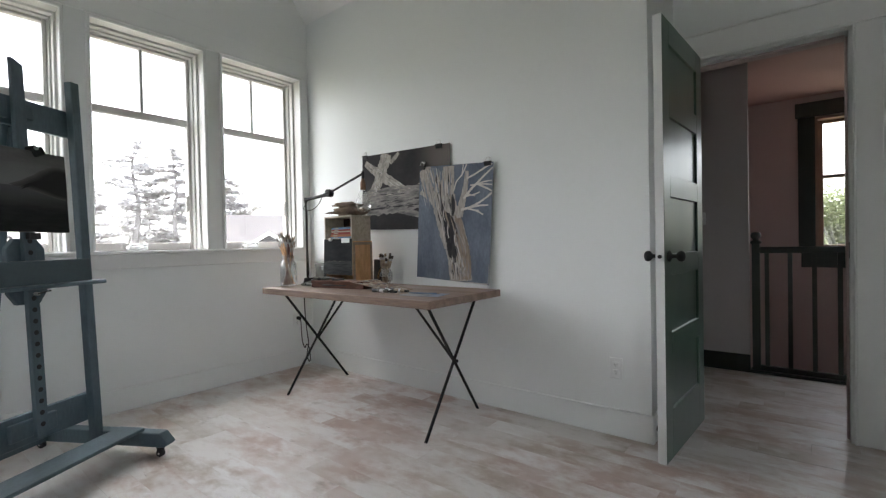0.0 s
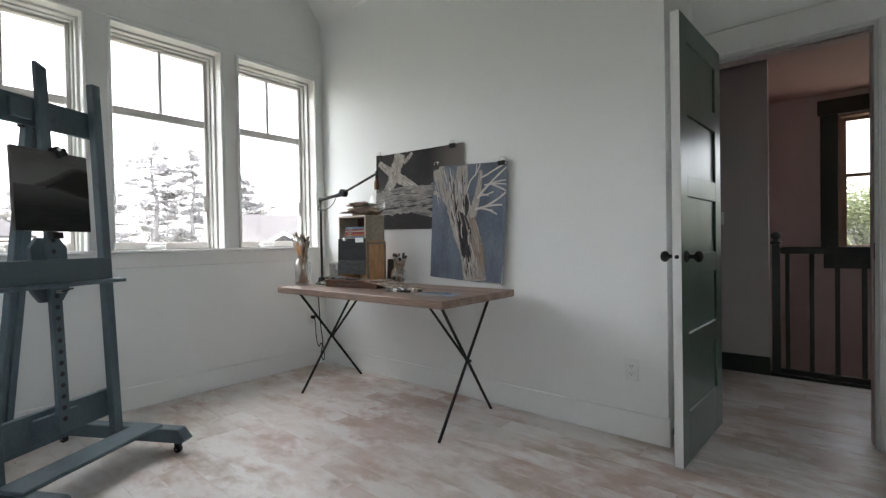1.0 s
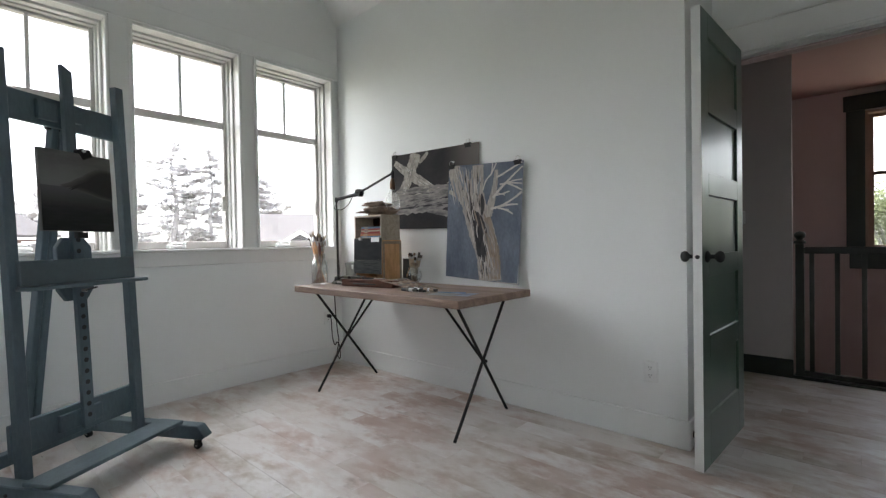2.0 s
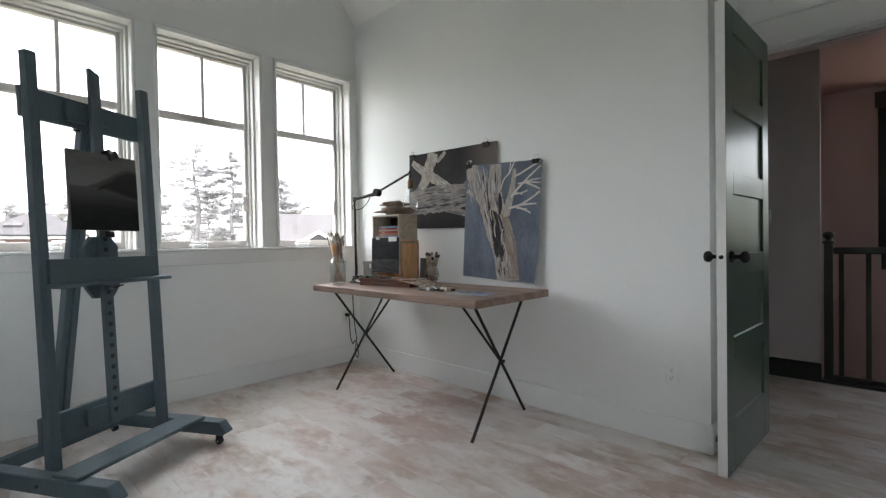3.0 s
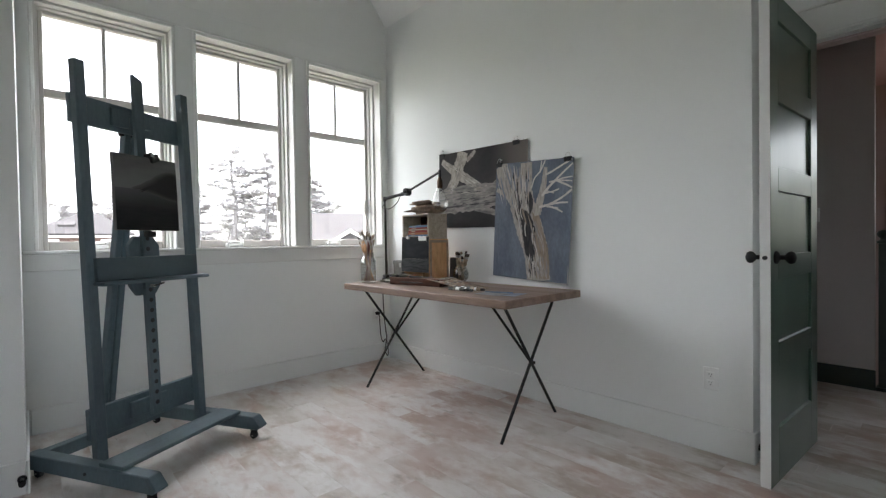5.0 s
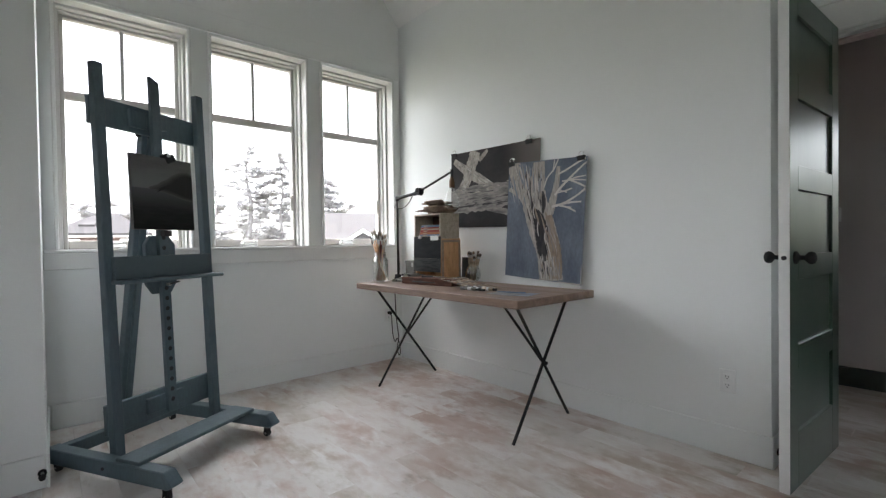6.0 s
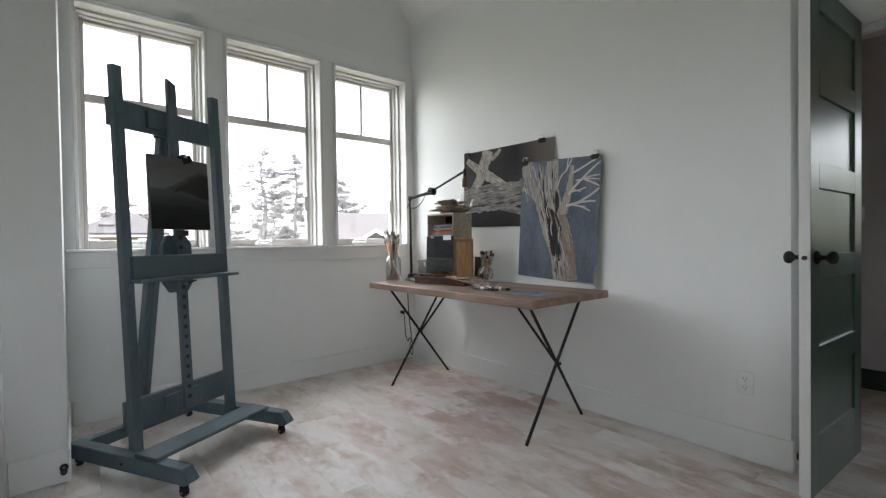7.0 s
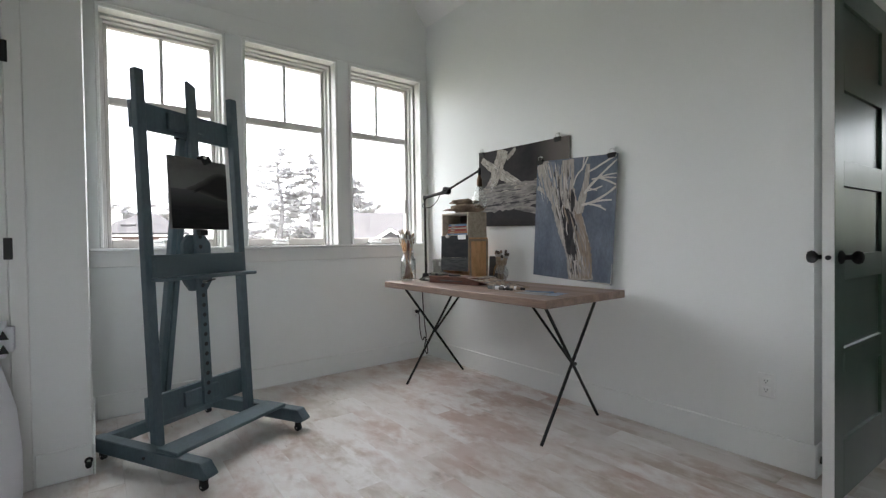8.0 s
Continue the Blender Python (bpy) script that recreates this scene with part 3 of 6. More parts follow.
part("bottom_rail", box((3.152, ry - 0.02, 0.022), (EAST + 1.2, ry + 0.02, 0.058), 0.004), DARKTRIM, rl)
part("base_strip", box((3.09, ry - 0.05, 0.0), (EAST + 1.2, ry + 0.05, 0.022), 0.003), DARKTRIM, rl)
k = 0
while 3.195 + 0.14 * k < EAST + 1.1:
    x = 3.195 + 0.14 * k
    part("baluster", box((x - 0.014, ry - 0.012, 0.058), (x + 0.014, ry + 0.012, 0.912), 0.002), DARKTRIM, rl)
    k += 1
sw = thing("light_switch", "white light switch on the hall wall", "light switch", pose(2.768, HALL_N, 1.19) @ Matrix.Scale(0.85, 4))
part("cover_plate", box((-0.036, -0.006, -0.058), (0.036, 0, 0.058), 0.003), PLATE, sw)
part("toggle", box((-0.006, -0.014, -0.01), (0.006, -0.006, 0.012), 0.002), PLATE, sw)

# ---- work table ----
TX0, TX1, TY0, TY1, TZ = 0.473, 1.985, -0.74, -0.068, 0.749
table = thing("work_table", "brown wooden work table on crossed black metal legs", "table")
part("tabletop", box((TX0, TY0, TZ - 0.041), (TX1, TY1, TZ), 0.003), TABLEWOOD, table)
for ff, bf, cx, inner in (((0.606, -0.646), (0.564, -0.080), 0.573, 0.935), ((1.882, -0.665), (1.817, -0.090), 1.853, 1.495)):
    zt = TZ - 0.041
    front_top = Vector((2 * cx - bf[0], -0.64, zt))
    back_top = Vector((2 * cx - ff[0], -0.095, zt))
    part("leg", rod((*ff, 0), back_top, 0.0085, sides=12), BLACK, table, "slanting black metal rod leg")
    part("leg", rod((*bf, 0), front_top, 0.0085, sides=12), BLACK, table, "slanting black metal rod leg")
    cross = Vector((cx, -0.36, 0.36))
    br = part("brace", rod(cross + Vector((0.012 if inner > cx else -0.012, 0, 0)), (inner, -0.36, zt), 0.0075, sides=12), BLACK, table, "black metal brace")
    part("bolt", rod(cross + Vector((-0.016, 0, 0)), cross + Vector((0.016, 0, 0)), 0.009), BLACK, br)
    part("mounting_plate", box((min(cx, inner) - 0.03, -0.67, zt - 0.004), (min(cx, inner) + 0.03, -0.08, zt - 0.0005), 0.001), BLACK, table)

# ---- studio easel ----
easel = thing("studio_easel", "blue-grey painted wooden studio easel on casters", "easel", pose(0.7665, -1.9845, 0, 0, 0, 29.5))


def lean(z):
    return 0.006 - 0.0495 * (z - 0.12)


def skid(v):
    bm = bmesh.new()
    end, start = (0.428, -0.372) if v < 0 else (0.385, -0.425)
    prof = [(start, 0.048), (end - 0.025, 0.048), (end, 0.066), (end - 0.045, 0.118), (start + 0.02, 0.118), (start, 0.104)]
    a = [bm.verts.new((u, v - 0.03, z)) for u, z in prof]
    b = [bm.verts.new((u, v + 0.03, z)) for u, z in prof]
    bm.faces.new(a), bm.faces.new(b[::-1])
    for k in range(len(prof)):
        bm.faces.new((a[k], a[(k + 1) % 6], b[(k + 1) % 6], b[k]))
    bmesh.ops.bevel(bm, geom=bm.edges[:], offset=0.004, segments=1, affect="EDGES")
    return bm


def slanted(v0, v1, z0, z1, front, back):
    """A board in the leaning plane, from v0 to v1 and z0 to z1; front and back are its faces before and behind that plane."""
    bm = bmesh.new()
    vs = [bm.verts.new((lean(z) + d, v, z)) for z in (z0, z1) for v in (v0, v1) for d in (back, front)]
    for f in ((0, 1, 3, 2), (4, 6, 7, 5), (0, 2, 6, 4), (1, 5, 7, 3), (0, 4, 5, 1), (2, 3, 7, 6)):
        bm.faces.new([vs[i] for i in f])
    bmesh.ops.bevel(bm, geom=bm.edges[:], offset=0.003, segments=1, affect="EDGES")
    return bm


for v in (-0.322, 0.322):
    part("skid", skid(v), TEAL, easel)
    inner = v * 0.27 / 0.322
    post = slanted(inner - 0.0225, inner + 0.0225, 0.065, 1.868, 0.02, -0.02)
    part("upright", post, TEAL, easel)
for u, v in ((0.385, -0.335), (-0.325, -0.315), (0.335, 0.305), (-0.378, 0.320)):
    c = part("caster", rod((u, v, 0.041), (u, v, 0.048), 0.018), BLACK, easel, "black caster")
    part("caster_fork", box((u - 0.011, v - 0.014, 0.018), (u + 0.011, v - 0.010, 0.042), 0.001), BLACK, c)
    part("caster_fork", box((u - 0.011, v + 0.010, 0.018), (u + 0.011, v + 0.014, 0.042), 0.001), BLACK, c)
    part("wheel", rod((u, v - 0.009, 0.019), (u, v + 0.009, 0.019), 0.019, sides=20), RUBBER, c)
    part("axle", rod((u, v - 0.0155, 0.019), (u, v + 0.0155, 0.019), 0.004), STEEL, c)
for u in (0.03,):
    part("skid_bolt", rod((u, -0.356, 0.082), (u, -0.351, 0.082), 0.007), BLACK, easel, "dark bolt head")
part("top_crossbar", slanted(-0.295, 0.295, 1.592, 1.722, -0.021, -0.044), TEAL, easel)
part("lower_crossbar", slanted(-0.295, 0.295, 0.19, 0.325, -0.021, -0.044), TEAL, easel)
part("rear_crossbar", box((-0.345, -0.2915, 0.055), (-0.300, 0.2915, 0.114), 0.003), TEAL, easel)
part("foot_plank", box((0.100, -0.345, 0.1185), (0.238, 0.318, 0.136), 0.003), TEAL, easel)
part("keeper_block", slanted(-0.115, 0.085, 0.225, 0.30, -0.0005, -0.0205), TEAL, easel)
part("keeper_block", slanted(-0.12, -0.035, 1.615, 1.70, 0.0, -0.0205), TEAL, easel)
part("keeper_block", slanted(0.032, 0.075, 1.63, 1.69, 0.0, -0.0205), TEAL, easel)
mast = bmesh.new()
vs = [mast.verts.new((lean(z) + d, v, z)) for v, zt in ((-0.025, 1.885), (0.025, 1.862)) for z in (0.215, zt) for d in (0.0, 0.023)]
for f in ((0, 1, 3, 2), (4, 6, 7, 5), (0, 2, 6, 4), (1, 5, 7, 3), (0, 4, 5, 1), (2, 3, 7, 6)):
    mast.faces.new([vs[i] for i in f])
bmesh.ops.bevel(mast, geom=mast.edges[:], offset=0.002, segments=1, affect="EDGES")
mast = part("mast", mast, TEAL, easel, "centre mast with a row of peg holes")
z = 0.27
while z < 1.12:
    # flat black disc on the mast imitates the shade inside a hole
    hole = bmesh.new()
    add_lathe(hole, [(0.0, 0.0006), (0.0105, 0.0006), (0.0112, -0.001)], (0, 0, 0), 14, Matrix.Translation((lean(z) + 0.0232, 0, z)) @ Matrix.Rotation(radians(90), 4, "Y"))
    part("peg_hole", hole, RUBBER, mast, "black disc painted for the shade in a peg hole")
    z += 0.0505
octo = bmesh.new()
outline = [(-0.082, 0.85), (-0.048, 0.80), (0.048, 0.80), (0.082, 0.85), (0.082, 1.045), (0.048, 1.09), (-0.048, 1.09), (-0.082, 1.045)]
fa = [octo.verts.new((lean(z) - 0.0005, v, z)) for v, z in outline]
fb = [octo.verts.new((lean(z) - 0.0245, v, z)) for v, z in outline]
octo.faces.new(fa), octo.faces.new(fb[::-1])
for k in range(8):
    octo.faces.new((fa[k], fa[(k + 1) % 8], fb[(k + 1) % 8], fb[k]))
bmesh.ops.bevel(octo, geom=octo.edges[:], offset=0.003, segments=1, affect="EDGES")
part("slide_block", octo, TEAL, easel, "eight-sided slide block")
part("tray_back", slanted(-0.267, 0.262, 0.886, 0.992, 0.046, 0.0235), TEALTRAY, easel, "tray board with worn reddish paint")
part("tray_ledge", box((lean(0.87) + 0.0235, -0.275, 0.868), (lean(0.87) + 0.098, 0.297, 0.8855), 0.004), TEAL, easel)
part("tray_bolt", rod((lean(0.85) + 0.02, 0.005, 0.845), (lean(0.85) + 0.045, 0.005, 0.845), 0.007), STEEL, easel, "steel tray bolt")
part("tray_lever", bar((lean(0.85) + 0.04, 0.0, 0.845), (lean(0.85) + 0.04, 0.06, 0.855), 0.014, 0.006, (1, 0, 0), 0.001), RUBBER, easel, "dark clamp lever")
part("canvas_rest", slanted(-0.02, 0.03, 1.085, 1.115, 0.05, 0.0235), RUBBER, easel, "dark canvas rest")
for v in (-0.019, 0.019):
    pr = bar((lean(1.58) - 0.056, v, 1.60), (-0.322, v - 0.022, 0.116), 0.030, 0.04, (0, 1, 0), 0.003)
    part("rear_prop", pr, TEAL, easel)
part("prop_hinge", box((lean(1.58) - 0.07, -0.05, 1.585), (lean(1.58) - 0.0445, 0.05, 1.60), 0.002), BLACK, easel)

# the small dark seascape on the easel
SEA_SKY = surface("painted_grey_sky", (0.115, 0.117, 0.112), (0.085, 0.087, 0.085), spec=0.3, rough=0.45, scale=7, stretch=(1, 1, 3), fine=120, bump=0.2, depth=0.0008, fine_mix=0.2, amount=1.0)
SEA_WATER = surface("painted_dark_water", (0.010, 0.011, 0.012), (0.022, 0.023, 0.024), spec=0.18, rough=0.45, scale=9, stretch=(1, 1, 6), fine=120, bump=0.2, depth=0.0008, fine_mix=0.2, amount=0.8)
fade(SEA_SKY, 2, 1.45, 1.33, (0.15, 0.155, 0.155))
fade(SEA_WATER, 2, 1.20, 1.33, (0.085, 0.088, 0.090))
CANVAS = surface("raw_canvas", (0.14, 0.135, 0.125), rough=0.85, scale=20, fine=300, bump=0.3, depth=0.0006)
tilt = math.degrees(math.atan(0.0495))
base = easel.matrix_world @ pose(lean(1.117) + 0.024, 0.0, 1.117, 0, -tilt, 0)
sea = thing("seascape_canvas", "small dark grey seascape painting on stretched canvas", "painting", base)
part("stretched_canvas", box((0, -0.166, 0), (0.018, 0.170, 0.362), 0.002), CANVAS, sea)


def sheet_mesh(points, offset):
    bm = bmesh.new()
    bm.faces.new([bm.verts.new((offset, v, z)) for v, z in points])
    return bm


part("painted_sky", sheet_mesh([(-0.164, 0.20), (0.168, 0.20), (0.168, 0.36), (-0.164, 0.36)], 0.0184), SEA_SKY, sea)
part("painted_water", sheet_mesh([(-0.164, 0.002), (0.168, 0.002), (0.168, 0.2), (-0.164, 0.2)], 0.0184), SEA_WATER, sea)
HILL = [(-0.085, 0.204), (-0.06, 0.214), (-0.03, 0.226), (-0.005, 0.243), (0.02, 0.254), (0.045, 0.274), (0.065, 0.284), (0.085, 0.295), (0.11, 0.303), (0.14, 0.304), (0.168, 0.298)]
SHORE = [(0.168, 0.150), (0.11, 0.158), (0.06, 0.172), (0.0, 0.186), (-0.05, 0.196)]
for k in range(6):
    # dark paint worked up in thin layers towards the middle of the headland
    f, tone = k / 5, 0.075 * (1 - k / 5) ** 1.4 + 0.010
    layer = surface("painted_headland_layer", (tone, tone * 0.97, tone * 0.94), (tone * 0.8, tone * 0.78, tone * 0.76), spec=0.3, rough=0.45, scale=14, fine=120, bump=0.2, depth=0.0008)
    pts = [(v + 0.045 * f * (0.168 - v) / 0.25, z - 0.020 * f) for v, z in HILL] + [(v + 0.045 * f * (0.168 - v) / 0.25, z + 0.016 * f) for v, z in SHORE]
    part("painted_headland", sheet_mesh(pts, 0.0187 + 0.0002 * k), layer, sea)
clip = thing("canvas_clip", "black spring clip on top of the canvas", "clip", base @ pose(0.008, 0.045, 0.362) @ Matrix.Scale(1.6, 4))
part("jaw", box((-0.012, -0.016, -0.012), (0.014, 0.016, 0.012), 0.003, Matrix.Rotation(radians(25), 4, "X")), BLACK, clip)
part("handle", box((-0.010, -0.020, 0.006), (0.012, 0.004, 0.020), 0.004, Matrix.Rotation(radians(25), 4, "X")), BLACK, clip)
part("spring", rod((0.0, -0.010, 0.008), (0.017, -0.010, 0.008), 0.005), STEEL, clip, "steel spring")

# ---- pictures pinned to the wall ----
def picture_frame_axes(x, z, tilt_deg):
    return Matrix.Translation((x, 0, z)) @ Matrix.Rotation(radians(tilt_deg), 4, "Y")


def bow(a, b, w, h, curl):
    """How far a hanging sheet stands off the wall at (a, b)."""
    s, t = a / w, b / h
    return 0.006 + curl * ((2 * s - 1) ** 2 * 0.4 + (1 - t) * s * 0.9 + 0.25 * math.sin(3.1 * s + 1.3) * (1 - t))


def paper(w, h, curl, off=0.0, n=14, thick=0.0006):
    bm = bmesh.new()
    grid = [[bm.verts.new((w * i / n, -bow(w * i / n, h * j / n, w, h, curl) - off, h * j / n)) for i in range(n + 1)] for j in range(n + 1)]
    for j in range(n):
        for i in range(n):
            bm.faces.new((grid[j][i], grid[j][i + 1], grid[j + 1][i + 1], grid[j + 1][i]))
    back = bmesh.ops.duplicate(bm, geom=bm.faces[:])["geom"]
    for v in [g for g in back if isinstance(g, bmesh.types.BMVert)]:
        v.co.y += thick
    return bm


def stroke(w, h, curl, line, off, rng, ragged=0.12, steps=7):
    """A painted limb on the sheet: fractions (s, t, width), with uneven edges, in one mesh."""
    bm = bmesh.new()
    pts = smooth_path([(s * w, t * h, k * w) for s, t, k in line], steps)
    rows = []
    for i, p in enumerate(pts):
        d = pts[min(i + 1, len(pts) - 1)] - pts[max(i - 1, 0)]
        nrm = Vector((-d.y, d.x)).normalized()
        row = []
        for q in (-0.5, -0.17, 0.17, 0.5):
            k = q * p.z * (1 + (rng.uniform(-ragged, ragged) if abs(q) == 0.5 else 0))
            a, b = min(max(p.x + nrm.x * k, 0.001), w - 0.001), min(max(p.y + nrm.y * k, 0.001), h - 0.001)
            row.append(bm.verts.new((a, -bow(a, b, w, h, curl) - off, b)))
        rows.append(row)
    for r0, r1 in zip(rows, rows[1:]):
        for k in range(3):
            bm.faces.new((r0[k], r0[k + 1], r1[k + 1], r1[k]))
    return bm


BLUEBACK = surface("painted_blue_ground", (0.105, 0.128, 0.17), (0.19, 0.215, 0.26), spec=0.2, rough=0.75, scale=4, stretch=(1.5, 1, 0.7), fine=50, bump=0.15, depth=0.0008, fine_mix=0.3, amount=0.9)
DARKBACK = surface("painted_charcoal_ground", (0.016, 0.015, 0.017), (0.05, 0.046, 0.044), spec=0.2, rough=0.75, scale=2.6, stretch=(1, 1, 1.4), fine=40, bump=0.15, depth=0.0008, fine_mix=0.3, amount=1.0, low=0.45, high=0.75)
BARK = surface("painted_pale_bark", (0.45, 0.41, 0.365), (0.29, 0.265, 0.25), spec=0.2, rough=0.75, scale=40, stretch=(1.8, 1, 0.4), fine=70, bump=0.2, depth=0.0008, fine_mix=0.45, amount=0.8, low=0.42, high=0.66)
LIMB = surface("painted_dry_limb", (0.42, 0.385, 0.34), (0.22, 0.20, 0.18), spec=0.2, rough=0.75, scale=26, stretch=(1.3, 1, 0.8), fine=90, bump=0.2, depth=0.0008, fine_mix=0.5, amount=0.9)
fade(DARKBACK, 0, 1.22, 1.56, (0.15, 0.132, 0.12))
LOGBARK = surface("painted_grey_log", (0.27, 0.25, 0.235), (0.12, 0.115, 0.112), spec=0.2, rough=0.75, scale=22, stretch=(0.5, 1, 1.8), fine=70, bump=0.2, depth=0.0008, fine_mix=0.45, amount=1.0, low=0.42, high=0.64)
BURN = surface("painted_black_char", (0.020, 0.020, 0.024), (0.06, 0.055, 0.055), spec=0.2, rough=0.75, scale=30, stretch=(2, 1, 0.5), fine=60, bump=0.2, depth=0.0008, amount=0.9)
TAN = surface("painted_tan_bark", (0.34, 0.275, 0.22), (0.22, 0.17, 0.13), spec=0.2, rough=0.75, scale=22, stretch=(2, 1, 0.6), fine=60, bump=0.2, depth=0.0008, amount=0.9)
TWIG = surface("painted_white_twig", (0.62, 0.59, 0.55), (0.45, 0.42, 0.39), spec=0.2, rough=0.75, scale=30, fine=60, bump=0.15, depth=0.0006)


def clip_and_pin(x, z, y):
    """A black binder clip hung on a pale push pin."""
    c = thing("binder_clip", "black binder clip holding a painting on the wall", "clip", pose(x, y, z) @ Matrix.Scale(1.2, 4), "clips on the paintings")
    body = bmesh.new()
    vs = [body.verts.new(p) for x_ in (-0.021, 0.021) for p in ((x_, -0.003, -0.014), (x_, -0.011, 0.009), (x_, 0.004, 0.009), (x_, 0.002, -0.014))]
    for f in ((0, 1, 2, 3), (7, 6, 5, 4), (0, 4, 5, 1), (1, 5, 6, 2), (2, 6, 7, 3), (3, 7, 4, 0)):
        body.faces.new([vs[i] for i in f])
    part("clip_body", body, BLACK, c)
    part("wire_handle", tube(smooth_path([(-0.013, -0.004, 0.009), (-0.011, -0.001, 0.026), (0, 0.001, 0.032), (0.011, -0.001, 0.026), (0.013, -0.004, 0.009)]), 0.0013, 6), STEEL, c, "steel wire handle", True)
    p = thing("push_pin", "clear push pin in the wall", "push pin", pose(x + 0.006, 0, z + 0.034), "push pins")
    m = Matrix.Rotation(radians(90), 4, "X")
    part("pin_head", lathe([(0, 0.0), (0.003, 0.001), (0.003, 0.006), (0.0055, 0.008), (0.0035, 0.011), (0.0032, 0.017), (0.006, 0.019), (0.0055, 0.021), (0, 0.0212)], m=m, sides=12), PLATE, p, "", True)


rng = random.Random(5)
W1, H1, C1 = 0.865, 0.572, 0.010
log_pic = thing("log_painting", "unframed dark painting of bleached driftwood logs", "painting", picture_frame_axes(0.700, 1.150, 1.3))
part("sheet", paper(W1, H1, C1), DARKBACK, log_pic, "charcoal painted ground")
for line, mtl in (([(0.14, 0.44, 0.11), (0.20, 0.62, 0.11), (0.26, 0.82, 0.12), (0.31, 0.99, 0.125)], LIMB), ([(0.04, 0.90, 0.05), (0.2, 0.75, 0.085), (0.36, 0.62, 0.085), (0.52, 0.5, 0.06)], LIMB),
                  ([(0.35, 0.86, 0.035), (0.41, 0.93, 0.04), (0.45, 0.98, 0.025)], LIMB), ([(0.0, 0.34, 0.19), (0.2, 0.36, 0.22), (0.45, 0.38, 0.21), (0.72, 0.40, 0.19), (0.9, 0.42, 0.16)], LOGBARK),
                  ([(0.10, 0.46, 0.05), (0.3, 0.5, 0.06), (0.6, 0.5, 0.05)], LOGBARK), ([(0.45, 0.24, 0.04), (0.62, 0.2, 0.05), (0.8, 0.14, 0.04)], LOGBARK), ([(0.08, 0.27, 0.01), (0.3, 0.285, 0.016), (0.5, 0.30, 0.012), (0.72, 0.31, 0.006)], BURN), ([(0.22, 0.46, 0.006), (0.36, 0.455, 0.012), (0.52, 0.455, 0.005)], BURN), ([(0.55, 0.37, 0.004), (0.66, 0.385, 0.014), (0.74, 0.38, 0.004)], BURN), ([(0.28, 0.95, 0.003), (0.25, 0.83, 0.006), (0.22, 0.72, 0.002)], LOGBARK), ([(0.12, 0.80, 0.003), (0.24, 0.71, 0.008), (0.38, 0.59, 0.003)], LOGBARK)):
    part("painted_limb", stroke(W1, H1, C1, line, 0.0006 + 0.0003 * rng.randint(1, 4) if mtl is not BURN else 0.0022, rng), mtl, log_pic)

ASHLOG = surface("painted_soft_grey", (0.20, 0.19, 0.183), (0.13, 0.125, 0.122), spec=0.2, rough=0.75, scale=16, stretch=(0.5, 1, 1.5), fine=60, bump=0.15, depth=0.0006)
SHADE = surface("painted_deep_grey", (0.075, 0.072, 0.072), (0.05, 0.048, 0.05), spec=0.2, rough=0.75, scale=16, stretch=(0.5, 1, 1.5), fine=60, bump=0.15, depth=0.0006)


def log_height(a):
    return 0.37 + 0.05 * a


for k in range(110):
    a, q = rng.uniform(0.02, 0.78), rng.uniform(-1, 1)
    b, g = log_height(a) + 0.155 * q, rng.uniform(0.04, 0.12)
    kinds = (LIMB, LOGBARK, LOGBARK, ASHLOG) if q > 0.1 else (LOGBARK, ASHLOG, LOGBARK, SHADE)
    part("brush_mark", stroke(W1, H1, C1, [(a, b, 0.003), (a + g / 2, b + 0.015, rng.uniform(0.006, 0.018)), (a + g, b + 0.01, 0.002)], 0.0026 + 0.00006 * (k % 9), rng), kinds[k % 4], log_pic)
for k in range(40):
    f = rng.random()
    a, b = (0.31 - 0.15 * f + rng.uniform(-0.04, 0.04), 0.95 - 0.42 * f) if k % 2 else (0.06 + 0.42 * f, 0.885 - 0.34 * f + rng.uniform(-0.04, 0.04))
    d = (-0.03, -0.09) if k % 2 else (0.06, -0.05)
    part("brush_mark", stroke(W1, H1, C1, [(a, b, 0.002), (a + d[0] / 2, b + d[1] / 2, rng.uniform(0.004, 0.010)), (a + d[0], b + d[1], 0.002)], 0.0027 + 0.00006 * (k % 9), rng), (LOGBARK, TWIG, LIMB, ASHLOG)[k // 2 % 4], log_pic)

W2, H2, C2 = 0.605, 0.768, 0.010
tree_pic = thing("tree_painting", "unframed blue painting of a bare burnt tree trunk", "painting", picture_frame_axes(1.274, 0.802, 3.5))
off2 = 0.014
part("sheet", paper(W2, H2, C2, off2), BLUEBACK, tree_pic, "blue painted ground")
ASH = surface("painted_ash_grey", (0.30, 0.285, 0.28), (0.21, 0.20, 0.205), spec=0.2, rough=0.75, scale=30, stretch=(2, 1, 0.5), fine=60, bump=0.15, depth=0.0006)
HAZE = surface("painted_hazy_blue", (0.21, 0.235, 0.285), (0.15, 0.175, 0.225), spec=0.2, rough=0.75, scale=14, fine=60, bump=0.15, depth=0.0006)
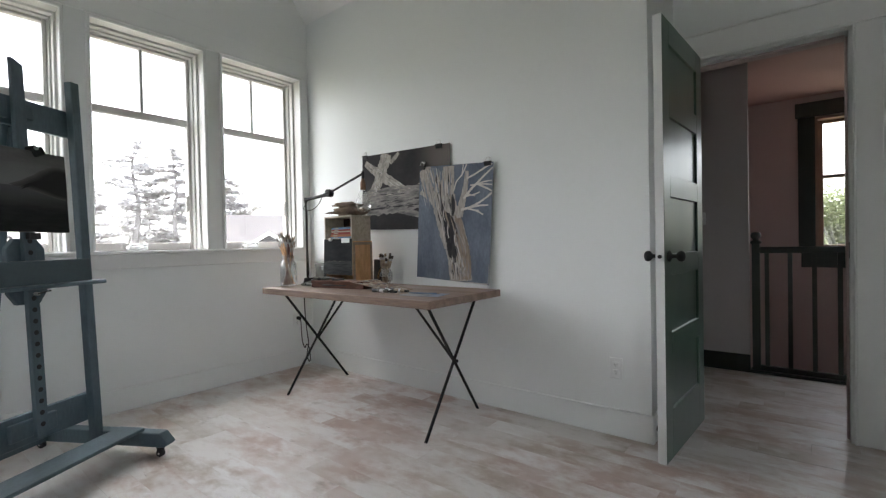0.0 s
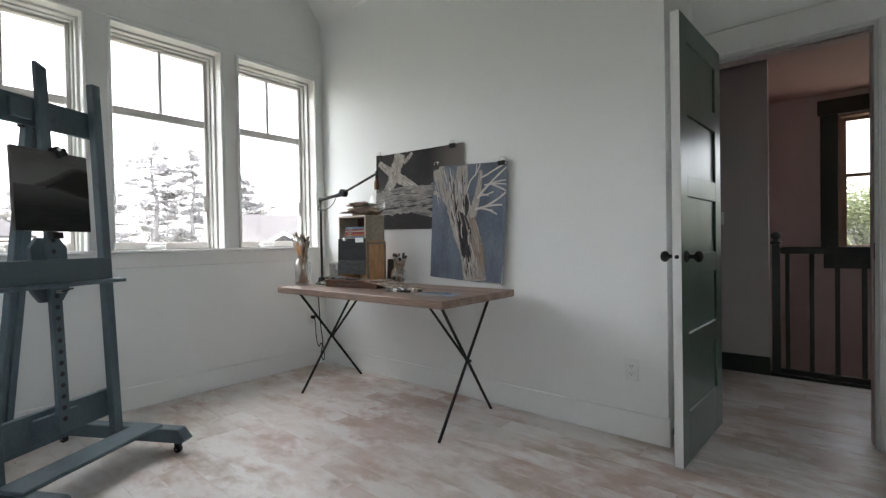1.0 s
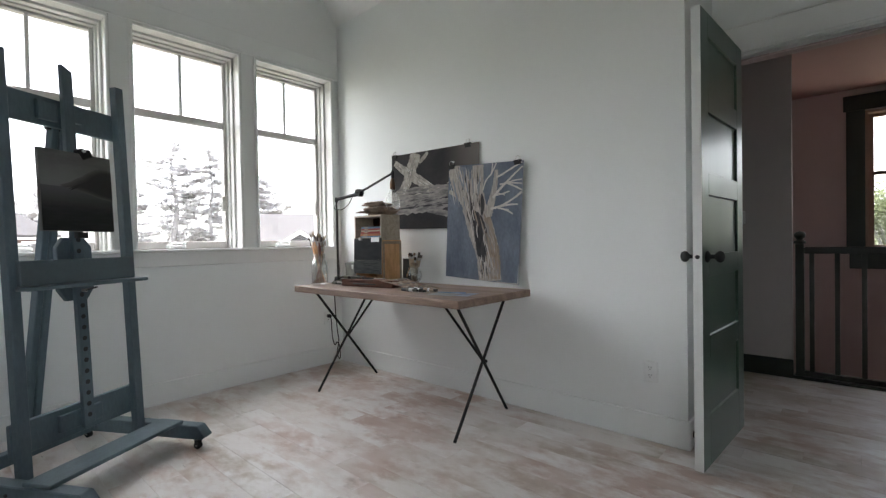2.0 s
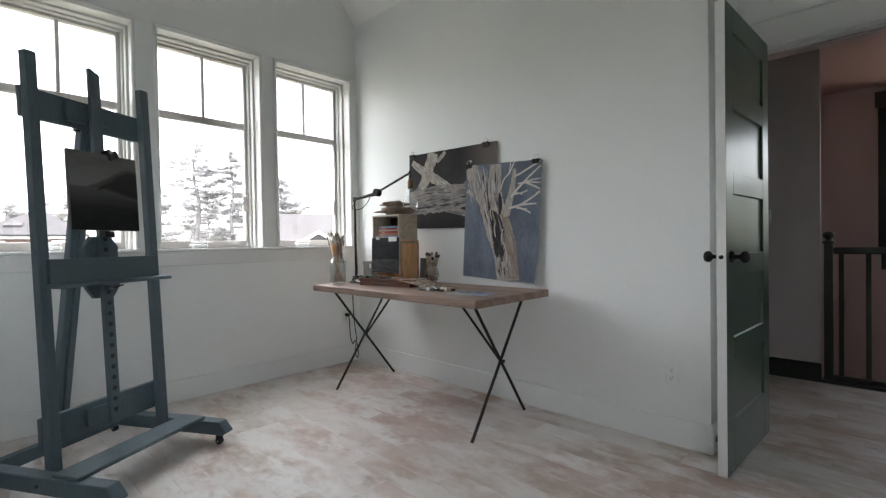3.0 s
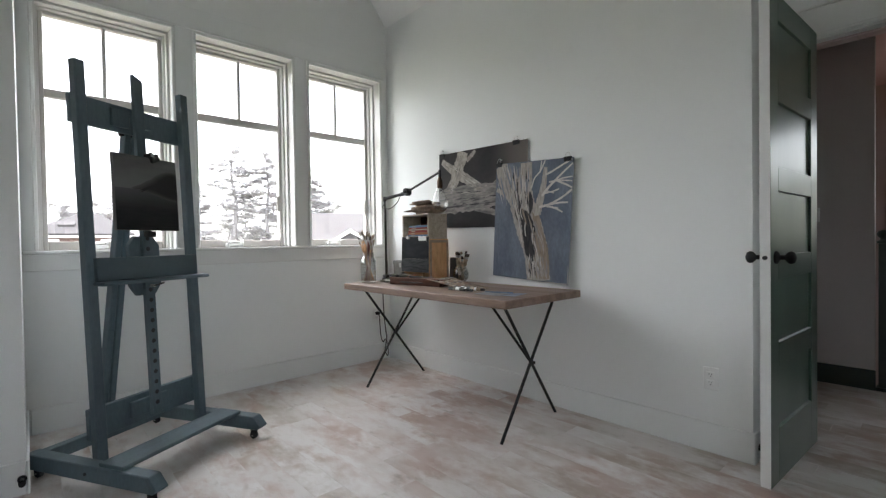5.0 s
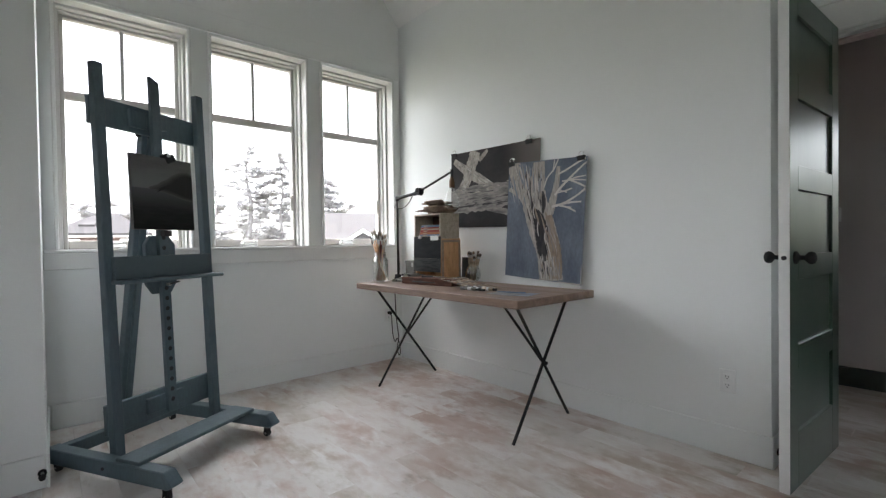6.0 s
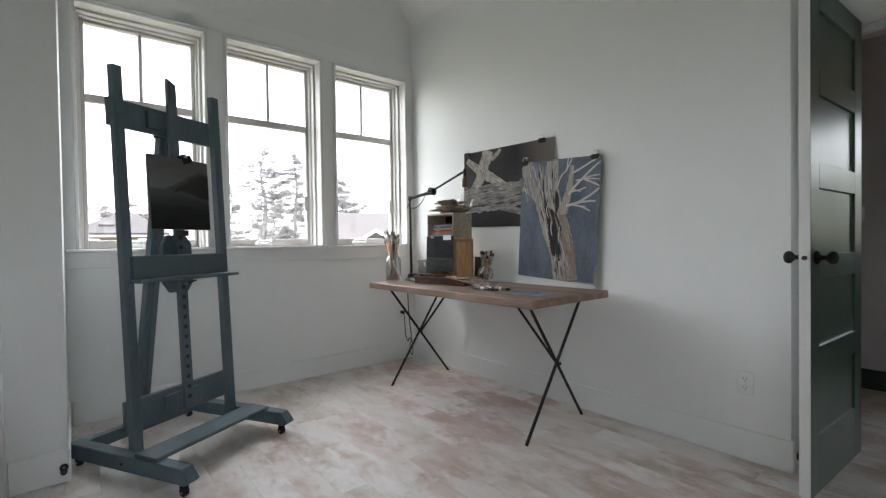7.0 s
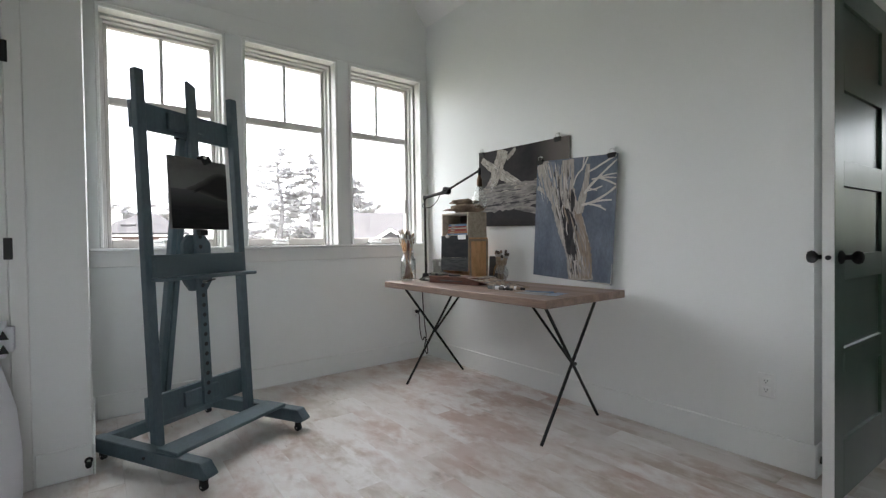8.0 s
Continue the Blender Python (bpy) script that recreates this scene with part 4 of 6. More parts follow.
strokes = [([(0.636, 0.003, 0.304), (0.6, 0.162, 0.284), (0.557, 0.304, 0.316), (0.472, 0.463, 0.342), (0.389, 0.626, 0.329), (0.337, 0.776, 0.304), (0.333, 0.874, 0.228)], BARK, 0.0008),
           ([(0.343, 0.628, 0.177), (0.225, 0.764, 0.215), (0.121, 0.905, 0.215), (0.062, 0.986, 0.152)], BARK, 0.0011),
           ([(0.415, 0.707, 0.152), (0.421, 0.852, 0.157), (0.415, 0.991, 0.147)], BARK, 0.0012),
           ([(0.238, 0.747, 0.127), (0.209, 0.866, 0.114), (0.193, 0.984, 0.101)], HAZE, 0.0014),
           ([(0.305, 0.629, 0.076), (0.187, 0.783, 0.066), (0.129, 0.888, 0.046)], BARK, 0.0015),
           ([(0.254, 0.663, 0.066), (0.144, 0.723, 0.056), (0.018, 0.772, 0.041)], BARK, 0.0013),
           ([(0.272, 0.997, 0.066), (0.276, 0.952, 0.056), (0.282, 0.907, 0.025)], BLUEBACK, 0.0016),
           ([(0.574, 0.558, 0.116), (0.613, 0.668, 0.086), (0.651, 0.8, 0.071), (0.668, 0.94, 0.041)], BARK, 0.0011),
           ([(0.714, 0.027, 0.101), (0.698, 0.166, 0.132), (0.66, 0.29, 0.139), (0.607, 0.415, 0.116), (0.569, 0.542, 0.086)], TAN, 0.0013),
           ([(0.556, 0.161, 0.046), (0.519, 0.239, 0.132), (0.499, 0.327, 0.157), (0.479, 0.423, 0.167), (0.428, 0.528, 0.127), (0.365, 0.594, 0.046)], BURN, 0.0021),
           ([(0.34, 0.718, 0.025), (0.328, 0.76, 0.076), (0.319, 0.806, 0.051), (0.31, 0.835, 0.013)], BURN, 0.0021),
           ([(0.366, 0.562, 0.03), (0.356, 0.627, 0.066), (0.336, 0.694, 0.056), (0.329, 0.735, 0.02)], BURN, 0.0020),
           ([(0.493, 0.559, 0.02), (0.5, 0.623, 0.051), (0.494, 0.688, 0.051), (0.479, 0.745, 0.013)], BURN, 0.0021),
           ([(0.608, 0.613, 0.033), (0.745, 0.64, 0.03), (0.892, 0.697, 0.025), (0.995, 0.751, 0.028)], TWIG, 0.0022),
           ([(0.701, 0.621, 0.023), (0.798, 0.608, 0.023), (0.896, 0.575, 0.02)], TWIG, 0.0022),
           ([(0.733, 0.633, 0.02), (0.845, 0.648, 0.023), (0.956, 0.652, 0.02)], TWIG, 0.0022),
           ([(0.772, 0.613, 0.015), (0.843, 0.608, 0.015)], TWIG, 0.0022),
           ([(0.636, 0.706, 0.035), (0.712, 0.773, 0.035), (0.808, 0.838, 0.03), (0.903, 0.901, 0.025), (0.995, 0.955, 0.02)], TWIG, 0.0022),
           ([(0.796, 0.828, 0.02), (0.911, 0.795, 0.025), (0.995, 0.765, 0.02)], TWIG, 0.0022),
           ([(0.715, 0.817, 0.02), (0.859, 0.825, 0.02), (0.995, 0.817, 0.015)], TWIG, 0.0022),
           ([(0.76, 0.815, 0.018), (0.882, 0.842, 0.018), (0.995, 0.851, 0.015)], TWIG, 0.0022),
           ([(0.66, 0.726, 0.02), (0.764, 0.74, 0.02), (0.843, 0.76, 0.018)], TWIG, 0.0022),
           ([(0.694, 0.746, 0.015), (0.785, 0.727, 0.015)], TWIG, 0.0022),
           ([(0.671, 0.877, 0.025), (0.754, 0.903, 0.025), (0.875, 0.949, 0.023), (0.984, 0.986, 0.02)], TWIG, 0.0022),
           ([(0.497, 0.776, 0.018), (0.533, 0.854, 0.02), (0.605, 0.913, 0.02), (0.66, 0.995, 0.02)], TWIG, 0.0022),
           ([(0.601, 0.897, 0.018), (0.615, 0.997, 0.015)], TWIG, 0.0022),
           ([(0.397, 0.317, 0.01), (0.367, 0.431, 0.015), (0.326, 0.546, 0.013), (0.267, 0.646, 0.008)], TWIG, 0.0024),
           ([(0.451, 0.367, 0.013), (0.433, 0.431, 0.018), (0.439, 0.512, 0.013)], TWIG, 0.0026),
           ([(0.549, 0.304, 0.01), (0.533, 0.367, 0.018), (0.549, 0.447, 0.01)], TWIG, 0.0026),
           ([(0.633, 0.179, 0.01), (0.589, 0.273, 0.018), (0.555, 0.336, 0.01)], TWIG, 0.0026),
           ([(0.394, 0.512, 0.01), (0.366, 0.578, 0.015), (0.383, 0.643, 0.01)], TWIG, 0.0026)]
# short dry-brush marks running with the trunk
spine_line = smooth_path([(p[0], p[1], 0) for p in strokes[0][0]] + [(strokes[0][0][-1][0], 0.995, 0)], 8)
for k in range(150):
    i = rng.randint(1, len(spine_line) - 12)
    side, span, wide = rng.uniform(-0.12, 0.12), rng.randint(4, 11), rng.uniform(0.006, 0.024)
    low_part = spine_line[i].y < 0.45
    kinds = (BURN, TAN, BURN, TWIG, ASH) if low_part and side < 0.03 else (TAN, TAN, ASH, BARK) if low_part else (BARK, TWIG, ASH, BARK, TAN, BURN)
    mark = [(spine_line[i + j].x + side * (1 + 0.1 * q), spine_line[i + j].y, wide * q) for j, q in ((0, 0.25), (span // 2, 1.0), (span, 0.15))]
    strokes.append((mark, kinds[k // 2 % len(kinds)], (0.0023 if k % 7 == 0 else 0.0012) + 0.00008 * (k % 9)))
# pale foot of the trunk, loose marks in the crown, and hazy patches in the blue
for k in range(60):
    a, b = rng.uniform(0.50, 0.76), rng.uniform(0.01, 0.16)
    strokes.append(([(a, b, 0.004), (a - 0.008, b + 0.03, rng.uniform(0.008, 0.02)), (a - 0.012, b + 0.065, 0.003)], (BARK, TWIG, ASH, TAN)[k % 4], 0.0025 + 0.00006 * (k % 9)))
for k in range(46):
    a, b, g = rng.uniform(0.03, 0.46), rng.uniform(0.66, 0.93), rng.uniform(0.05, 0.1)
    lean_in = 0.10 * (0.45 - a)
    strokes.append(([(a + lean_in, b - g, 0.004), (a, b, rng.uniform(0.008, 0.024)), (a - lean_in, min(0.995, b + g), 0.004)], (BARK, HAZE, TWIG, ASH, BARK)[k % 5], 0.0024 + 0.00006 * (k % 9)))
for k in range(26):
    a, b = rng.choice((rng.uniform(0.02, 0.3), rng.uniform(0.76, 0.97))), rng.uniform(0.06, 0.5)
    strokes.append(([(a, b - 0.06, 0.01), (a + 0.01, b, rng.uniform(0.02, 0.05)), (a, b + 0.07, 0.01)], BLUEBACK, 0.0004 + 0.00002 * (k % 9)))
strokes.append(([(0.72, 0.004, 0.012), (0.86, 0.004, 0.016), (0.985, 0.006, 0.02)], TWIG, 0.0031))
strokes.append(([(0.992, 0.01, 0.014), (0.994, 0.08, 0.010), (0.993, 0.16, 0.006)], TWIG, 0.0031))
for line, mtl, o in strokes:
    line = [(a, b, k * (0.8 if mtl is TWIG else 1.0)) for a, b, k in line]
    part("painted_limb", stroke(W2, H2, C2, line, off2 + o, rng, 0.05 if line[0][2] > 0.15 else 0.12, 9), mtl, tree_pic)
for x, z, y in ((0.748, 1.712, -0.010), (1.482, 1.697, -0.010), (1.345, 1.562, -0.024), (1.882, 1.528, -0.022)):
    clip_and_pin(x, z, y)

# ---- swing-arm lamp ----
lamp = thing("swing_arm_lamp", "black swing-arm desk lamp with a bare glass bulb", "lamp", pose(0, 0, 0))
LX, LY = 0.515, -0.40
part("clamp", box((LX - 0.022, LY - 0.018, TZ), (LX + 0.022, LY + 0.018, TZ + 0.045), 0.005), BLACK, lamp)
part("pole", rod((LX, LY, TZ + 0.04), (LX, LY, 1.375), 0.0065), BLACK, lamp)
part("pole_joint", rod((LX, LY, 1.355), (LX, LY, 1.39), 0.012), BLACK, lamp)
part("lower_arm", rod((LX, LY, 1.374), (0.80, LY, 1.398), 0.0115), BLACK, lamp)
j = part("elbow", rod((0.795, LY - 0.02, 1.402), (0.795, LY + 0.02, 1.402), 0.027, sides=20), BLACK, lamp)
part("wing_nut", box((0.783, LY - 0.034, 1.396), (0.807, LY - 0.016, 1.408), 0.004), BLACK, j)
part("clutch", rod((0.735, LY, 1.391), (0.79, LY, 1.398), 0.015), BLACK, lamp)
part("upper_arm", rod((0.80, LY, 1.405), (1.148, LY, 1.502), 0.0075), BLACK, lamp)
part("arm_tip", rod((1.148, LY, 1.516), (1.148, LY, 1.468), 0.009), BLACK, lamp)
BRASS = surface("aged_brass", (0.16, 0.09, 0.05), (0.11, 0.06, 0.035), rough=0.4, metal=0.6, scale=20, bump=0.1, depth=0.0005)
soc = part("socket", lathe([(0, 1.468), (0.010, 1.468), (0.012, 1.455), (0.018, 1.44), (0.018, 1.40), (0.015, 1.395), (0, 1.395)], (1.148, LY, 0), 20), BRASS, lamp, "aged brass socket", True)
bulb = part("bulb", lathe([(0.017, 1.40), (0.020, 1.385), (0.034, 1.36), (0.047, 1.33), (0.052, 1.305), (0.047, 1.275), (0.032, 1.257), (0.0, 1.250)], (1.148, LY, 0), 28), BULBGLASS, lamp, "clear glass bulb", True)
part("filament", tube([(1.148 + 0.008 * (-1) ** k, LY, 1.39 - 0.012 * k) for k in range(7)], 0.0008, 5), STEEL, bulb)
part("arm_cable", tube(smooth_path([(0.80, LY, 1.412), (0.74, LY - 0.012, 1.385), (0.68, LY - 0.01, 1.33), (0.60, LY - 0.01, 1.295), (0.53, LY - 0.01, 1.30), (0.49, LY - 0.005, 1.31), (0.515, LY + 0.006, 1.35)]), 0.003, 6), RUBBER, lamp, "", True)
part("cord", tube(smooth_path([(LX, LY + 0.008, 1.30), (LX, LY + 0.008, 1.0), (LX - 0.004, LY + 0.012, TZ + 0.05), (0.466, -0.40, TZ + 0.008), (0.455, -0.39, 0.62), (0.45, -0.38, 0.48), (0.44, -0.36, 0.36), (0.41, -0.33, 0.29), (0.36, -0.30, 0.24), (0.30, -0.27, 0.16), (0.34, -0.28, 0.12), (0.40, -0.31, 0.16), (0.36, -0.29, 0.23), (0.27, -0.25, 0.24), (0.20, -0.22, 0.20), (0.14, -0.20, 0.24), (0.12, -0.195, 0.33), (0.10, -0.185, 0.40), (0.05, -0.165, 0.41)]), 0.004, 6), RUBBER, lamp, "black power cord", True)
part("plug", box((0.012, -0.172, 0.405), (0.055, -0.144, 0.432), 0.006), RUBBER, lamp, "black plug")

# ---- brushes ----
def brush(name, parent, a, b, handle, bristle, stout=1.0):
    """A brush from its handle's end a to its hair's tip b: handle, ferrule and hair."""
    a, b = Vector(a), Vector(b)
    p, q = a.lerp(b, 0.80), a.lerp(b, 0.90)
    h = part(name, tube([a, a.lerp(p, 0.3), a.lerp(p, 0.75), p], [r * stout for r in (0.0026, 0.0044, 0.0054, 0.0036)], 8), handle, parent, "", True)
    part("ferrule", rod(p, q, 0.0034 * stout, 0.0042 * stout, 8), STEEL, h)
    part("hair", tube([q, q.lerp(b, 0.5), b], [0.0044 * stout, 0.0060 if stout == 1.0 else 0.0046 * stout, 0.0022 if stout == 1.0 else 0.0038 * stout], 8), bristle, h, "", True)
    return h


HAIR = surface("brush_hair", (0.34, 0.27, 0.2), (0.16, 0.12, 0.09), rough=0.8, scale=60, fine=200, bump=0.4, depth=0.001)
DARKHAIR = surface("dark_brush_hair", (0.07, 0.06, 0.055), (0.13, 0.10, 0.08), rough=0.8, scale=60, fine=200, bump=0.4, depth=0.001)
REDLAC = surface("red_lacquer", (0.22, 0.07, 0.05), (0.15, 0.05, 0.04), rough=0.3, scale=30, bump=0.05, depth=0.0004)
jar = thing("brush_jar", "clear glass mason jar full of paint brushes", "jar", pose(0.545, -0.578, TZ) @ Matrix.Scale(1.12, 4))
part("glass_jar", lathe([(0.0, 0.003), (0.044, 0.002), (0.050, 0.010), (0.051, 0.05), (0.051, 0.13), (0.048, 0.15), (0.037, 0.165), (0.036, 0.19), (0.039, 0.192), (0.039, 0.197), (0.034, 0.197), (0.034, 0.168), (0.046, 0.148), (0.0485, 0.12), (0.0485, 0.012), (0.0, 0.007)], sides=28), JARGLASS, jar, "clear glass", True)
part("screw_thread", lathe([(0.0365, 0.172), (0.0385, 0.174), (0.0365, 0.177), (0.0385, 0.181), (0.0365, 0.184)], sides=28), JARGLASS, jar, "", True)
part("glass_ring", lathe([(0.0515, 0.135), (0.0530, 0.140), (0.0515, 0.145)], sides=28), JARGLASS, jar, "", True)
for k in range(22):
    an = 6.283 * k / 22 * 3 + rng.uniform(-0.2, 0.2)
    an2 = an + math.pi + rng.uniform(-0.6, 0.6)
    r0, r1 = rng.uniform(0.012, 0.04), rng.uniform(0.025, 0.075)
    brush("brush", jar, (r0 * math.cos(an), r0 * math.sin(an), 0.012), (r1 * math.cos(an2), r1 * math.sin(an2), rng.uniform(0.265, 0.345)), rng.choice((PALEWOOD, HONEYWOOD, PALEWOOD, REDLAC)), rng.choice((HAIR, HAIR, DARKHAIR)))

cup = thing("brush_glass", "round glass holding dark paint brushes", "glass", pose(1.055, -0.125, TZ) @ Matrix.Scale(1.15, 4))
part("glass_vessel", lathe([(0.0, 0.003), (0.028, 0.002), (0.045, 0.02), (0.050, 0.045), (0.046, 0.07), (0.036, 0.09), (0.033, 0.102), (0.031, 0.102), (0.033, 0.088), (0.043, 0.07), (0.047, 0.045), (0.042, 0.022), (0.0, 0.006)], sides=26), JARGLASS, cup, "clear glass", True)
for k in range(12):
    an = 6.283 * k / 12 + rng.uniform(-0.2, 0.2)
    r1 = rng.uniform(0.02, 0.055)
    brush("brush", cup, (0.015 * math.cos(an + 2), 0.015 * math.sin(an + 2), 0.012), (r1 * math.cos(an), r1 * math.sin(an), rng.uniform(0.155, 0.195)), rng.choice((PALEWOOD, DRIFT, PALEWOOD)), rng.choice((DARKHAIR, HAIR, HAIR)), 1.7)

# ---- stacked boxes with books and driftwood ----
def open_crate(name, label, lo, hi, t, material, inner=None):
    """A box lying on its side, open towards the room."""
    c = thing(name, label, "crate", pose(lo[0], lo[1], lo[2]))
    w, d, h = hi[0] - lo[0], hi[1] - lo[1], hi[2] - lo[2]
    part("side", box((0, 0, 0), (t, d, h), 0.001), material, c)
    part("side", box((w - t, 0, 0), (w, d, h), 0.001), material, c)
    part("top", box((t, 0, h - t), (w - t, d, h), 0.001), material, c)
    part("bottom", box((t, 0, 0), (w - t, d, t), 0.001), material, c)
    part("back", box((t, d - 0.006, t), (w - t, d, h - t)), inner or material, c)
    return c


# crate back in dark red-brown wood, standing in for the shade inside
open_crate("wooden_crate", "weathered wooden crate on its side, holding books", (0.602, -0.302, 1.062), (0.910, -0.122, 1.246), 0.011, GREYWOOD, REDWOOD)
wb = open_crate("wooden_box", "honey-coloured wooden box standing on the table", (0.610, -0.300, TZ + 0.0), (0.916, -0.118, 1.0615), 0.012, HONEYWOOD)
for lo, hi in (((0.3065, 0.0, 0.0), (0.3105, 0.018, 0.3045)), ((0.3065, 0.164, 0.0), (0.3105, 0.182, 0.3045)), ((0.3065, 0.018, 0.286), (0.3105, 0.164, 0.3045)), ((0.3065, 0.018, 0.0), (0.3105, 0.164, 0.016))):
    part("edge_strip", box(lo, hi, 0.001), PALEWOOD, wb, "pale edge strip")
COVERS = [surface("book_cover_" + n, c, rough=0.65, spec=0.15, scale=12, fine=90, bump=0.05, depth=0.0004) for n, c in (("red", (0.24, 0.05, 0.042)), ("orange", (0.33, 0.13, 0.07)), ("blue", (0.12, 0.19, 0.29)), ("cream", (0.38, 0.33, 0.25)))]
PAGES = surface("book_pages", (0.55, 0.50, 0.41), (0.45, 0.40, 0.32), rough=0.8, scale=8, stretch=(1, 1, 20), fine=200, bump=0.3, depth=0.0005)
zb = 1.0735
for k, (mtl, th, w, lab) in enumerate(((3, 0.010, 0.25, "cream"), (2, 0.011, 0.24, "blue"), (1, 0.016, 0.235, "orange"), (0, 0.016, 0.225, "red"), (3, 0.008, 0.23, "cream"), (0, 0.012, 0.215, "dark red"), (2, 0.014, 0.22, "blue"))):
    bk = thing("book", lab + " book lying in the crate", "book", pose(0.64 + 0.004 * k, -0.285 + 0.003 * (k % 2), zb, 0, 0, rng.uniform(-2, 2)), "books in the crate")
    part("pages", box((0.003, 0.006, 0.002), (w - 0.003, 0.148, th - 0.002)), PAGES, bk)
    part("cover", box((0, 0.0, 0), (w, 0.15, 0.002)), COVERS[mtl], bk)
    part("cover", box((0, 0.0, th - 0.002), (w, 0.15, th)), COVERS[mtl], bk)
    part("spine", box((0, -0.002, 0), (w, 0.0, th), 0.0008), COVERS[mtl], bk)
    part("title_bar", box((0.04, -0.0026, th * 0.3), (0.04 + w * 0.2, -0.0019, th * 0.7)), COVERS[3] if mtl != 3 else COVERS[2], bk)
    zb += th + 0.0005
card = thing("paper_tag", "small white card on the front of the crate", "card", pose(0.845, -0.3185, 1.05))
part("card_face", box((-0.03, -0.001, 0), (0.058, 0, 0.034)), PLATE, card)
STUDY_SKY = surface("painted_slate_sky", (0.020, 0.022, 0.024), (0.032, 0.035, 0.037), spec=0.08, rough=0.7, scale=9, stretch=(1, 1, 4), fine=100, bump=0.15, depth=0.0006, amount=0.9)
STUDY_SEA = surface("painted_slate_sea", (0.075, 0.078, 0.078), (0.028, 0.03, 0.032), spec=0.08, rough=0.7, scale=12, stretch=(1, 1, 9), fine=100, bump=0.15, depth=0.0006, amount=0.9)
st = thing("small_study", "small grey sea study leaning against the wooden box", "painting", pose(0.603, -0.316, 0.818, -1.8))
part("board", box((0, 0, 0), (0.317, 0.006, 0.262), 0.001), GREYWOOD, st)
part("painted_sky", box((0.001, -0.0012, 0.10), (0.316, 0, 0.261)), STUDY_SKY, st)
part("painted_sea", box((0.001, -0.0012, 0.001), (0.316, 0, 0.0995)), STUDY_SEA, st)
tape = thing("bulldog_clip", "small steel clip on the sea study", "clip", pose(0.70, -0.322, 1.076))
part("clip_body", box((-0.014, -0.012, -0.012), (0.014, 0.004, 0.010), 0.003), STEEL, tape)
part("clip_lever", tube(smooth_path([(-0.008, -0.01, 0.008), (-0.012, -0.02, 0.03), (0, -0.022, 0.04), (0.012, -0.02, 0.03), (0.008, -0.01, 0.008)]), 0.0015, 6), STEEL, tape)


def lump(bm, at, size, seed, turn=0.0, knots=1.0):
    """A worn, knotty piece: a stretched ball pushed in and out by noise."""
    m = Matrix.Translation(at) @ Matrix.Rotation(turn, 4, "Z")
    made = bmesh.ops.create_icosphere(bm, subdivisions=3, radius=1.0)["verts"]
    for v in made:
        d = 1 + 0.32 * knots * noise.noise(v.co * (1.2 + 0.5 * knots) + Vector((seed, 0, 0))) + 0.12 * knots * noise.noise(v.co * 5 + Vector((0, seed, 0)))
        v.co = m @ Vector((v.co.x * size[0] * d, v.co.y * size[1] * d, v.co.z * size[2] * d))
    return bm


dw = thing("driftwood", "brown weathered driftwood lying on top of the crate", "driftwood", pose(0.80, -0.24, 1.246))
part("large_piece", lump(bmesh.new(), (0.0, 0, 0.032), (0.135, 0.040, 0.032), 3.0, 0.55, 1.9), DRIFT, dw, "", True)
part("small_piece", lump(bmesh.new(), (-0.015, 0.012, 0.080), (0.095, 0.030, 0.024), 8.0, 0.75, 1.9), DRIFT, dw, "", True)
part("stub", tube(smooth_path([(-0.02, 0, 0.06), (-0.05, -0.01, 0.078), (-0.075, -0.02, 0.082)]), [0.012] * 8 + [0.009] * 4 + [0.006], 8), DRIFT, dw, "", True)

TIN = surface("worn_tin", (0.22, 0.22, 0.20), (0.14, 0.135, 0.12), rough=0.75, spec=0.12, scale=18, fine=80, bump=0.2, depth=0.0006, amount=0.8)
OLIVE = surface("olive_tube", (0.21, 0.215, 0.17), (0.14, 0.143, 0.11), rough=0.45, scale=15, fine=80, bump=0.2, depth=0.0006)
DARKCLOTH = surface("dark_board", (0.11, 0.11, 0.115), (0.15, 0.145, 0.14), rough=0.6, scale=15, fine=120, bump=0.15, depth=0.0006)
tin = thing("metal_tin", "worn grey metal tin beside the wooden box", "tin", pose(0.484, -0.31, TZ))
part("body", box((0, 0, 0), (0.115, 0.06, 0.135), 0.006), TIN, tin)
part("lid", box((-0.002, -0.002, 0.118), (0.117, 0.062, 0.150), 0.005), TIN, tin)
part("latch", box((0.09, -0.008, 0.10), (0.108, -0.002, 0.13), 0.002), STEEL, tin)
db = thing("dark_portfolio", "dark portfolio board standing against the wall", "portfolio", pose(0.919, -0.115, TZ, -3))
part("board", box((0, 0, 0), (0.125, 0.022, 0.175), 0.003), DARKCLOTH, db)

# flat paint box with its tools
pb = thing("paint_box", "flat red-brown wooden paint box with tools on it", "paint box", pose(0.765, -0.545, TZ, 0, 0, 8))
part("tray", box((0, 0, 0), (0.46, 0.17, 0.043), 0.003), REDWOOD, pb)
part("rim", box((0.0, -0.004, 0.034), (0.46, 0.006, 0.049), 0.002), REDWOOD, pb)
part("handle", tube(smooth_path([(0.12, -0.006, 0.02), (0.14, -0.022, 0.022), (0.22, -0.026, 0.022), (0.30, -0.022, 0.022), (0.32, -0.006, 0.02)]), 0.004, 8), RUBBER, pb, "", True)
kn = thing("palette_knife", "palette knife with a dark handle on the paint box", "palette knife", pose(0.90, -0.47, TZ + 0.0512, 0, 0, 14))
part("handle", rod((0, 0, 0), (0.10, 0, 0.003), 0.008, 0.006), RUBBER, kn)
part("blade", box((0.10, -0.009, 0.002), (0.19, 0.009, 0.0035), 0.0006), STEEL, kn)
